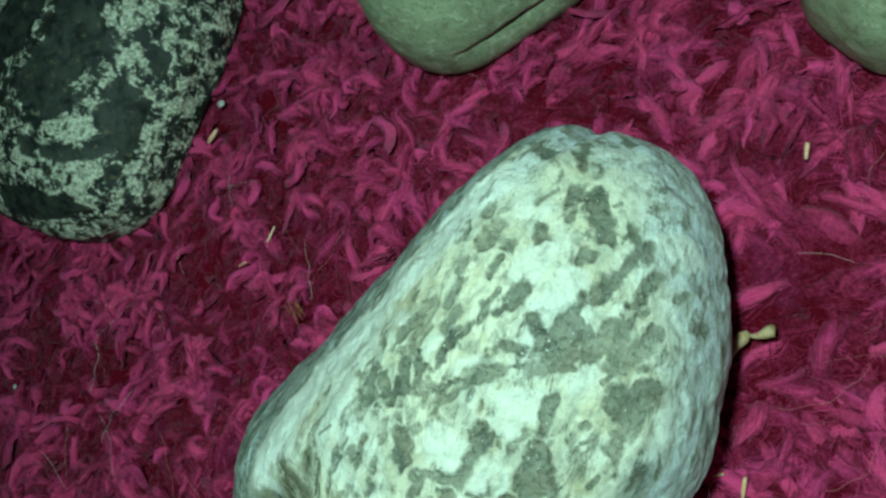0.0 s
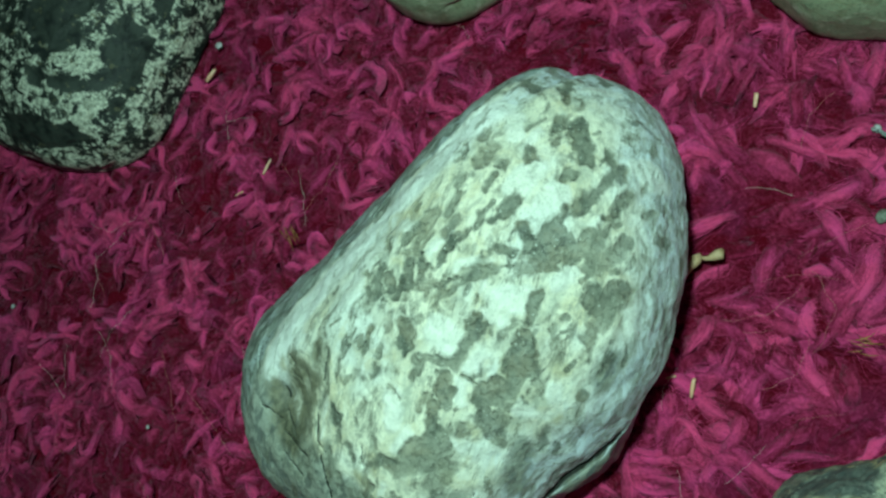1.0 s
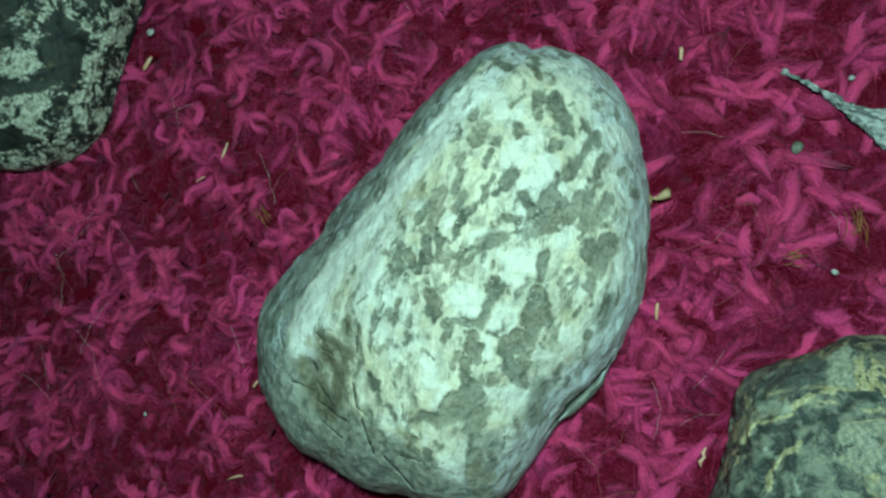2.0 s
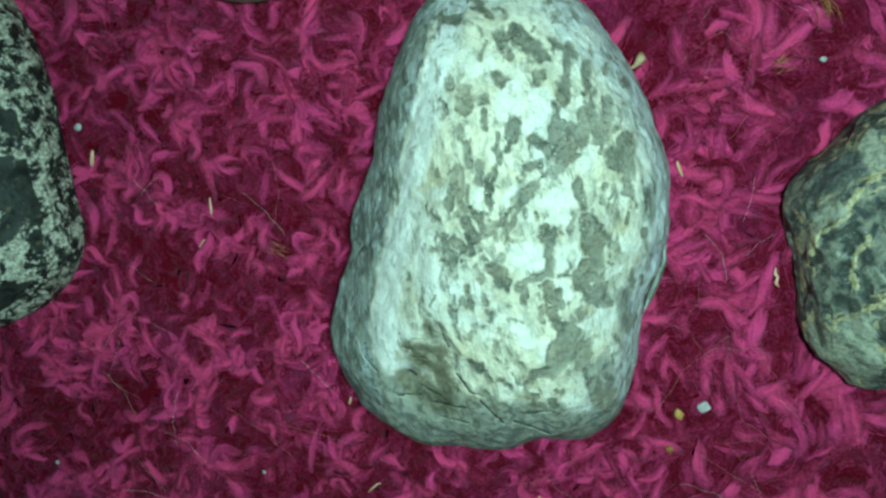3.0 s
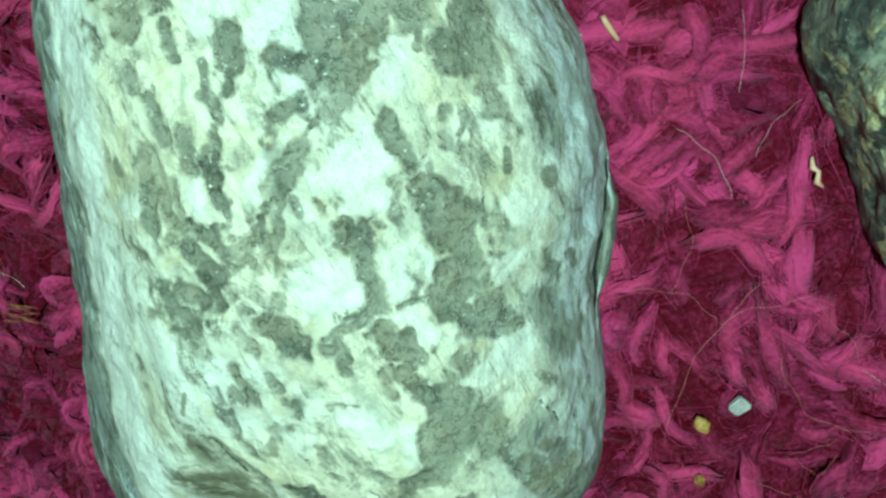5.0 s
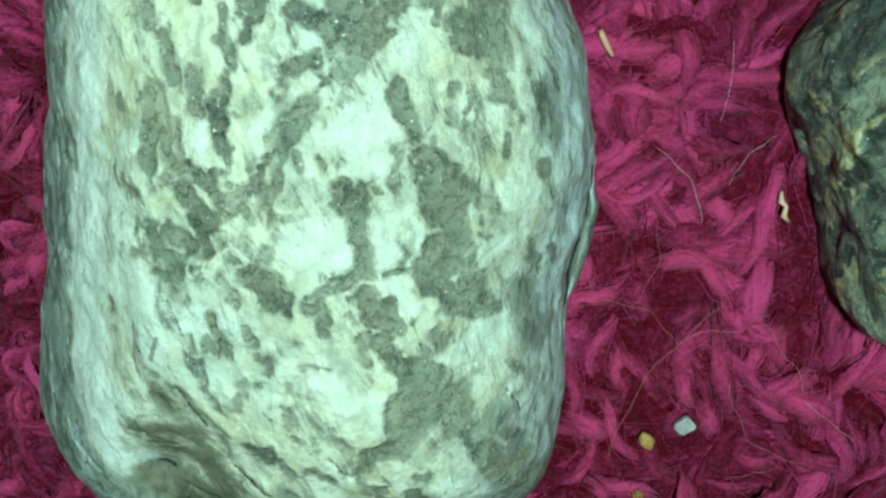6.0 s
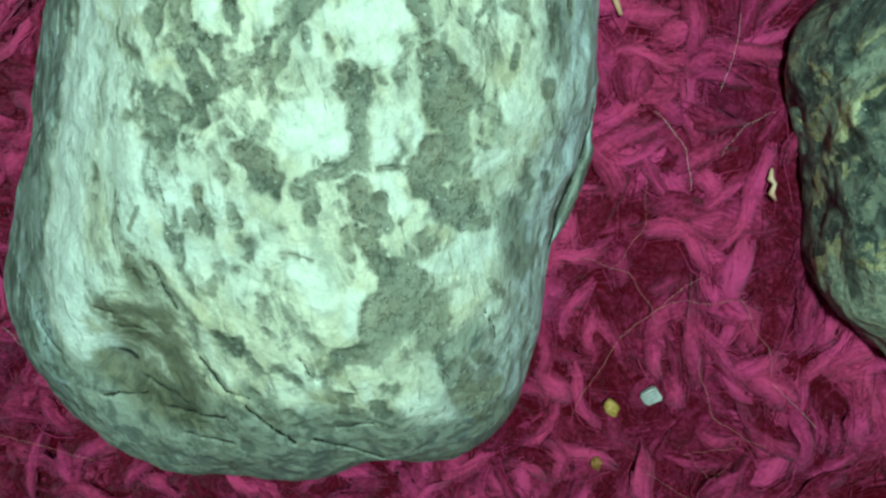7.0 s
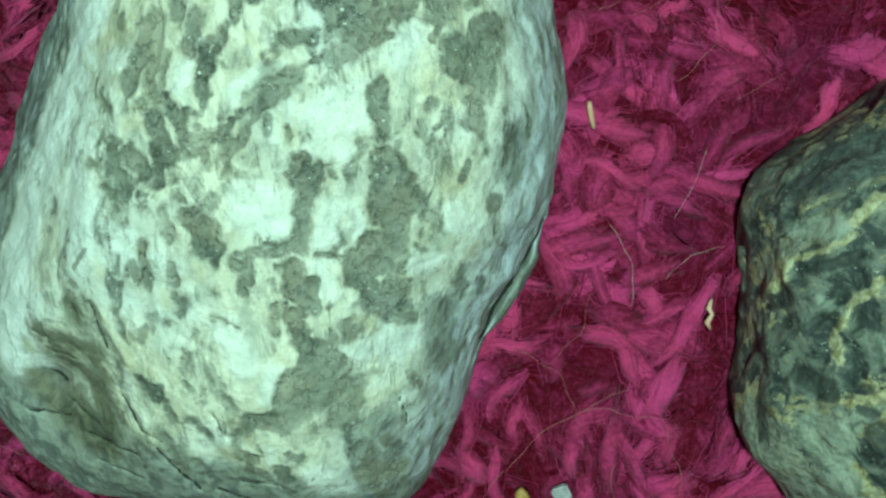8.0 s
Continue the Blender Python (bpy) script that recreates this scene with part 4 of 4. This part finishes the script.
CRUST = [
    (-219.4, 124.3, -214.7, 114.7, 4), (-217.9, 138.3, -217.1, 131.1, 1.2), (-212.7, 141.9, -211.1, 139, 3.3), (-226, 90.4, -211.8, 97.1, 4.8), (-211.7, 81.1, -207.4, 76, 5.7),
    (-217.9, 79.3, -214.8, 75, 3.6), (-199.4, 82.1, -203.4, 74.1, 2.9), (-238.3, 95.6, -240, 98.8, 2.2), (-197.6, 119.1, -198.9, 106.3, 2.9), (-199.3, 143.7, -197.2, 129.7, 3.7),
    (-219.6, 106.6, -223, 101, 1.2), (-241.3, 123.6, -242.7, 130.2, 1.2), (-238.1, 79, -230.5, 78.1, 3.3), (-207.5, 125.8, -207.1, 130.2, 3.3)]


def side_stone(name, label, centre, radii, wide, top, upper, material, layers, marks=None, tilt=(0, 0), trim=0.975, ledge=None):
    pts, faces, lift, turn = stone(centre, [r * trim for r in radii], wide, top, upper, 5.0, 320, (130, 30))
    lean = (pts[:, 0] - centre[0]) * tilt[0] + (pts[:, 1] - centre[1]) * tilt[1]
    pts[:, 2] += np.where(lift > 0, lean * np.sin(np.clip(lift, 0, 2)), 0)
    if ledge:
        window = np.clip(1 - np.abs((np.degrees(turn) - ledge[0] + 180) % 360 - 180) / ledge[1], 0, 1) ** 0.5
        deep = window * (0.0030 * np.exp(-((pts[:, 2] - ledge[2]) / 0.0016) ** 2) + 0.0005 * np.clip((pts[:, 2] - ledge[2]) / 0.003, 0, 1) * np.clip((0.035 - pts[:, 2]) / 0.015, 0, 1))
        pts[:, 0] -= np.cos(turn) * deep
        pts[:, 1] -= np.sin(turn) * deep
    pts = roughen(pts, centre, layers)
    pts[:, 2] = np.maximum(pts[:, 2], -0.0085)
    fields = []
    wx = pts[:, 0] + 0.0006 * fractal(pts, 0.005, 75) + 0.0004 * fractal(pts, 0.0018, 76)
    wy = pts[:, 1] + 0.0006 * fractal(pts, 0.005, 77) + 0.0004 * fractal(pts, 0.0018, 78)
    for key, (strip, soft, rise) in (marks or {}).items():
        depth = capsules(wx, wy, strip, soft=soft)
        pts[:, 2] += np.where(lift > 0, rise * np.clip(depth + 0.3, 0, 1), 0)
        fields.append((key, np.where(lift > 0.35, depth, -1.0)))
    me = finish_mesh(name, pts, faces, material, fields)
    return tagged(new(name, me), label, "stone", "stones on the rug")


side_stone("speckled_stone", "black-green stone with a broken pale speckled crust on the rug", (-0.262, 0.14),
           [68.3, 69.1, 73.2, 77.3, 86.0, 89.1, 89.9, 88.1, 83.5, 80.1, 74.8, 70.9, 73.4, 75.7, 80.2, 83.6, 86.8, 86.0, 85.2, 88.1, 91.9, 89.5, 76.6, 69.6],
           0.004, 0.046, 2.1, SPECKLED, [(0.05, 0.002, 21), (0.014, 0.0010, 22), (0.004, 0.0004, 23)],
           {"bare": (BARE, 2.0, -0.0006), "crust": (CRUST, 2.0, 0.0004)})
side_stone("green_stone", "smooth rounded grey-green stone lying on the rug", (-0.1, 0.195),
           [45.0, 47.5, 48.9, 48.9, 48.9, 49.6, 50.3, 49.6, 48.9, 48.2, 47.8, 47.4, 47.0, 46.3, 45.4, 45.0, 45.0, 45.0, 44.8, 42.5, 38.8, 37.0, 38.4, 41.5],
           0.009, 0.042, 2.2, GREEN, [(0.05, 0.0015, 31), (0.012, 0.0004, 32), (0.004, 0.0002, 33)], trim=0.97, ledge=(312, 30, 0.010))
side_stone("green_stone", "smooth grey-green stone with a faint brownish cast on the rug", (0.046, 0.2076),
           [45.3, 45.5, 44.8, 43.7, 42.9, 42.4, 42.0, 42.4, 42.9, 43.7, 44.8, 45.5, 47.6, 48.5, 47.6, 43.8, 42.0, 38.8, 35.6, 35.9, 37.0, 38.3, 41.9, 44.2],
           0.009, 0.040, 2.1, GREEN, [(0.05, 0.0012, 41), (0.012, 0.0005, 42), (0.004, 0.0002, 43)], trim=0.93)
side_stone("banded_stone", "dark slate-grey stone with folded ochre seams on the rug", (0.1, 0.018),
           [51.6, 52.4, 51.8, 51.5, 50.0, 48.0, 46.0, 44.5, 42.0, 43.6, 44.6, 44.0, 42.4, 45.2, 53.2, 57.2, 58.2, 56.8, 55.0, 53.6, 52.6, 52.2, 51.0, 50.7],
           0.004, 0.046, 2.2, BANDED, [(0.024, 0.0030, 51), (0.010, 0.0014, 52), (0.0035, 0.0005, 53)],
           {"slate": (SLATE, 1.2, 0.0), "cream": (CREAM, 1.2, 0.0008), "black": (BLACK, 0.9, -0.0011), "seam": (SEAM, 0.6, 0.0005)})


# ---- litter on the pile ----
def rod(points, radii, sides=6):
    """A tapered bent rod through a few points, closed at both ends."""
    p = np.asarray(points, float)
    ring = np.linspace(0, 2 * np.pi, sides, endpoint=False)
    verts = []
    for i, c in enumerate(p):
        way = Vector(p[min(i + 1, len(p) - 1)] - p[max(i - 1, 0)]).normalized()
        a = way.cross(Vector((0.1, 0.2, 1))).normalized()
        b = way.cross(a)
        verts += [Vector(c) + radii[i] * (math.cos(t) * a + math.sin(t) * b) for t in ring]
    faces = []
    for i in range(len(p) - 1):
        for j in range(sides):
            k = (j + 1) % sides
            faces.append((i * sides + j, i * sides + k, (i + 1) * sides + k, (i + 1) * sides + j))
    return verts, faces, (list(range(sides))[::-1], [len(verts) - sides + j for j in range(sides)])


def rod_mesh(name, rods, material):
    bm = bmesh.new()
    for verts, faces, caps in rods:
        made = [bm.verts.new(v) for v in verts]
        for f in (*faces, *caps):
            bm.faces.new([made[i] for i in f]).smooth = True
    bmesh.ops.recalc_face_normals(bm, faces=bm.faces[:])
    me = bpy.data.meshes.new(name)
    bm.to_mesh(me)
    bm.free()
    me.materials.append(material)
    return me


def straw(x, y, turn, length, thick, kink=0.0, name="straw_bit", material=None, label="short dry straw bit caught in the rug pile"):
    a = radians(turn)
    pts, radii = [], []
    for s in (-0.5, -0.2, 0.08, 0.3, 0.5):
        off = kink * length * (0.5 - abs(s)) + kink * 0.25 * length * (1 if s > 0.1 else -0.4)
        pts.append((x + math.cos(a) * s * length - math.sin(a) * off, y + math.sin(a) * s * length + math.cos(a) * off, 0.0002 + 0.0010 * s))
        radii.append(thick * (0.95 - 0.9 * abs(s) ** 2 + 0.12 * math.sin(5 * s + turn)))
    return tagged(new(name, rod_mesh(name, [rod(pts, radii)], material or STRAW)), label, "straw", "straw bits on the rug")


def crumb(x, y, size, material, label, seed, flat=0.6, z=-0.0006, category="crumb"):
    bm = bmesh.new()
    bmesh.ops.create_icosphere(bm, subdivisions=3, radius=1)
    for v in bm.verts:
        k = 1 + 0.28 * noise.noise(v.co * 1.3 + Vector((seed, 0, 0))) + 0.2 * noise.noise(v.co * 4 + Vector((0, seed, 0)))
        v.co = Vector((v.co.x * size * k, v.co.y * size * k * 0.8, v.co.z * size * k * flat))
    for f in bm.faces:
        f.smooth = True
    me = bpy.data.meshes.new("crumb")
    bm.to_mesh(me)
    bm.free()
    me.materials.append(material)
    ob = new("crumb", me)
    ob.matrix_world = pose(x, y, z, 0, 0, seed * 40)
    return tagged(ob, label, category, "crumbs on the rug")


def chip(x, y, size, turn, material, label):
    """An angular chip with broken corners."""
    bm = bmesh.new()
    bmesh.ops.create_cube(bm, size=2)
    for k, v in enumerate(bm.verts):
        v.co = Vector((v.co.x * size * (1 + 0.18 * math.sin(3.1 * k)), v.co.y * size * (0.85 + 0.15 * math.sin(5.3 * k)), v.co.z * size * 0.5))
    bmesh.ops.bevel(bm, geom=bm.edges[:], offset=size * 0.22, segments=2, affect="EDGES")
    me = bpy.data.meshes.new("crumb")
    bm.to_mesh(me)
    bm.free()
    me.materials.append(material)
    ob = new("crumb", me)
    ob.matrix_world = pose(x, y, -0.0006, 6, -9, turn)
    return tagged(ob, label, "crumb", "crumbs on the rug")


def hair(x0, y0, x1, y1, bow, material, thick=0.000042, z=0.0006):
    pts = []
    for i in range(13):
        s = i / 12
        w = bow * math.sin(math.pi * s) + 0.12 * bow * math.sin(5 * math.pi * s)
        dx, dy = x1 - x0, y1 - y0
        pts.append((x0 + dx * s - dy * w, y0 + dy * s + dx * w, z + 0.0015 * math.sin(math.pi * s) + 0.0004 * math.sin(17 * s + x0 * 900)))
    word = "pale" if material is HAIR_PALE else "reddish brown"
    return tagged(new("loose_hair", rod_mesh("loose_hair", [rod(pts, [thick] * 13, 4)], material)), "single " + word + " loose hair lying on the rug pile", "hair", "loose hairs on the rug")


straw(-0.186, 0.112, 65, 0.0062, 0.0009, 0.06)
straw(-0.144, 0.083, 78, 0.0065, 0.0005)
tagged(new("straw_bit", rod_mesh("straw_bit", [rod([(0.0523, 0.0148, 0.0002), (0.0515, 0.0128, 0.0006), (0.0523, 0.0114, 0.0001), (0.0511, 0.0097, 0.0006), (0.0519, 0.0080, -0.0002)],
                                                   [0.0003, 0.0007, 0.0005, 0.0007, 0.0003])], STRAW)), "kinked sliver of dry straw standing on the rug", "straw", "straw bits on the rug")
straw(0.028, 0.056, 95, 0.0058, 0.0007, 0.1)
straw(0.0185, 0.1475, 100, 0.0044, 0.0008)
straw(0.021, 0.057, 30, 0.0030, 0.0004)
straw(-0.046, -0.053, 110, 0.0062, 0.0006, 0.1)
straw(-0.040, -0.073, 100, 0.0048, 0.0006)
straw(-0.151, 0.070, 30, 0.0040, 0.0004, 0.2)
straw(-0.108, -0.036, 20, 0.0065, 0.0004, 0.3)
straw(-0.109, -0.001, 60, 0.0030, 0.0006)
straw(-0.034, -0.078, 112, 0.0260, 0.0005, 0.03, "dark_needle", NEEDLE, "thin dark conifer needle lying on the rug")
crumb(-0.189, 0.125, 0.0016, CHALK, "tiny white crumb caught in the rug", 1)
chip(0.018, -0.029, 0.0020, 20, CHALK, "white crumb with angular sides on the rug")
crumb(0.009, -0.030, 0.0020, YELLOW, "small ochre yellow crumb on the rug", 3)
crumb(0.082, 0.081, 0.0012, CHALK, "tiny white crumb caught in the rug", 4)
crumb(0.0545, 0.1468, 0.0013, CHALK, "pale crumb at the tip of the spotted scrap", 12)
crumb(0.076, 0.148, 0.0011, CHALK, "tiny white crumb caught in the rug", 5)
crumb(0.063, 0.121, 0.0022, GREY_GREEN, "small grey-green crumb of stone on the rug", 6)
crumb(-0.235, -0.002, 0.0010, CHALK, "tiny white crumb caught in the rug", 7)
crumb(-0.150, -0.022, 0.0008, CHALK, "tiny white crumb caught in the rug", 8)
crumb(0.003, -0.042, 0.0016, MOSS, "small olive crumb deep in the rug", 11)

# yellow bud twig beside the cobble
twig = tagged(new("bud_twig", rod_mesh("bud_twig", [rod([(0.0130, 0.0825, 0.0010), (0.0147, 0.0872, 0.0016), (0.0162, 0.0905, 0.0022), (0.0172, 0.0930, 0.0026), (0.0182, 0.0946, 0.0022)], [0.0011, 0.0012, 0.0013, 0.0019, 0.0011], 8)], TWIG)),
              "small yellowish twig with swollen buds beside the cobble", "twig")
part("bud", rod_mesh("bud", [rod([(0.0180, 0.0940, 0.0022), (0.0202, 0.0942, 0.0026), (0.0220, 0.0954, 0.0028), (0.0232, 0.0964, 0.0026), (0.0236, 0.0982, 0.0020)], [0.0004, 0.0007, 0.0014, 0.0019, 0.0008], 8)], TWIG), twig, "plump yellow bud")

# pale spotted scrap tapering into a twisted tail
def cloth_scrap():
    n = Nodes("spotted_cloth")
    spots = n.step(n.math("ADD", n.cells(330), n.noise(400, 3, 0.6)), 0.84, 0.66)
    col = n.mix(n.step(n.noise(260, 5, 0.7, 0.8, n.stretch((0.6, 1.6, 1.0), -25)), 0.38, 0.62), (0.10, 0.115, 0.115), (0.50, 0.52, 0.52))
    mat = n.finish(n.mix(spots, col, (0.12, 0.14, 0.12)), 0.75, n.noise(700, 3, 0.6), 0.4, 0.0004, 0.2)
    axis = [(0.053, 0.1465), (0.060, 0.1445), (0.067, 0.1415), (0.074, 0.1380), (0.080, 0.1355), (0.088, 0.1335), (0.098, 0.1300), (0.110, 0.1260), (0.122, 0.1240)]
    half = [0.0003, 0.0005, 0.0008, 0.0014, 0.0026, 0.0058, 0.0088, 0.0098, 0.0065]
    t = np.linspace(0, len(axis) - 1, 90)
    ax, ay, hw = (np.interp(t, np.arange(len(axis)), v) for v in (*np.array(axis).T, half))
    ring = np.linspace(0, 2 * np.pi, 40, endpoint=False)
    px = ax[:, None] + 0.40 * hw[:, None] * np.cos(ring)
    py = ay[:, None] + 0.92 * hw[:, None] * np.cos(ring)
    pz = 0.0002 + 0.30 * hw[:, None] * np.sin(ring) + 0.0006 * np.sin(9 * ring + 0.35 * np.arange(90)[:, None])
    pts = np.stack([px, py, np.maximum(pz, -0.006)], -1).reshape(-1, 3)
    pts += 0.0010 * np.stack([fractal(pts, 0.0025, q) for q in (61, 62, 63)], -1)
    i, j = np.meshgrid(np.arange(89), np.arange(40), indexing="ij")
    k = (j + 1) % 40
    faces = np.stack([i * 40 + j, i * 40 + k, (i + 1) * 40 + k, (i + 1) * 40 + j], -1).reshape(-1, 4)
    return tagged(new("cloth_scrap", finish_mesh("cloth_scrap", pts, faces, mat)), "pale grey-green spotted scrap with a twisted tail on the rug", "scrap")


cloth_scrap()

# loose hairs
for x0, y0, x1, y1, bow, pale in (
        (0.024, 0.119, 0.038, 0.120, 0.05, 1), (-0.140, -0.004, -0.112, -0.018, 0.04, 0), (-0.124, 0.018, -0.115, 0.004, 0.05, 1),
        (-0.158, 0.006, -0.136, -0.020, 0.06, 0), (0.000, -0.030, 0.034, -0.005, 0.10, 0), (0.031, 0.032, 0.035, 0.014, 0.12, 1),
        (0.022, -0.010, 0.044, -0.030, 0.35, 0), (0.030, -0.022, 0.040, -0.045, -0.2, 0), (-0.172, 0.100, -0.165, 0.088, 0.08, 1),
        (-0.130, 0.085, -0.118, 0.066, 0.06, 1), (-0.190, 0.050, -0.172, 0.038, 0.10, 0), (-0.205, 0.030, -0.196, 0.008, 0.15, 1),
        (-0.122, 0.070, -0.116, 0.095, -0.12, 0), (0.048, 0.100, 0.056, 0.076, 0.25, 0), (0.030, 0.078, 0.048, 0.095, -0.15, 0),
        (-0.060, -0.046, -0.034, -0.058, 0.30, 0), (0.004, -0.055, 0.022, -0.072, 0.15, 1), (-0.010, -0.070, 0.010, -0.060, 0.1, 0),
        (0.036, 0.135, 0.040, 0.155, 0.12, 0), (0.046, 0.062, 0.054, 0.080, -0.2, 0), (-0.145, -0.040, -0.128, -0.052, 0.12, 0),
        (-0.210, -0.018, -0.190, -0.026, 0.1, 1), (-0.182, -0.006, -0.176, 0.016, 0.05, 1), (0.008, 0.005, 0.022, -0.012, 0.2, 0)):
    hair(x0, y0, x1, y1, bow, HAIR_PALE if pale else HAIR_BROWN)

# many finer hairs strewn over the pile
rng = np.random.default_rng(77)
for _ in range(46):
    x0, y0, a, ln = rng.uniform(-0.23, 0.09), rng.uniform(-0.08, 0.15), rng.uniform(0, 6.28), rng.uniform(0.008, 0.024)
    if abs(-0.928 * x0 + 0.373 * y0 - 0.056) > 0.055 or y0 < -0.03:
        hair(x0, y0, x0 + ln * math.cos(a), y0 + ln * math.sin(a), rng.normal(0, 0.16), HAIR_PALE if rng.random() < 0.55 else HAIR_BROWN, 0.00003)

# olive wisps of dry moss tangled in the pile
for x0, y0, turn, size in ((0.085, 0.097, 100, 0.014), (0.068, 0.082, 20, 0.007), (-0.122, 0.060, 130, 0.007)):
    rods = []
    for i in range(9):
        a = radians(turn + random.uniform(-28, 28))
        cx, cy, ln = x0 + random.uniform(-0.003, 0.003), y0 + random.uniform(-0.003, 0.003), size * random.uniform(0.5, 1)
        rods.append(rod([(cx + math.cos(a + 0.5 * s) * ln * s, cy + math.sin(a + 0.5 * s) * ln * s, 0.001 + 0.002 * math.sin(2.6 * (s + 0.5))) for s in (-0.5, -0.15, 0.2, 0.5)], [0.00008, 0.00014, 0.00014, 0.00007], 5))
    tagged(new("moss_wisp", rod_mesh("moss_wisp", rods, MOSS)), "olive brown wisp of dry moss tangled in the rug", "moss", "moss wisps in the rug")
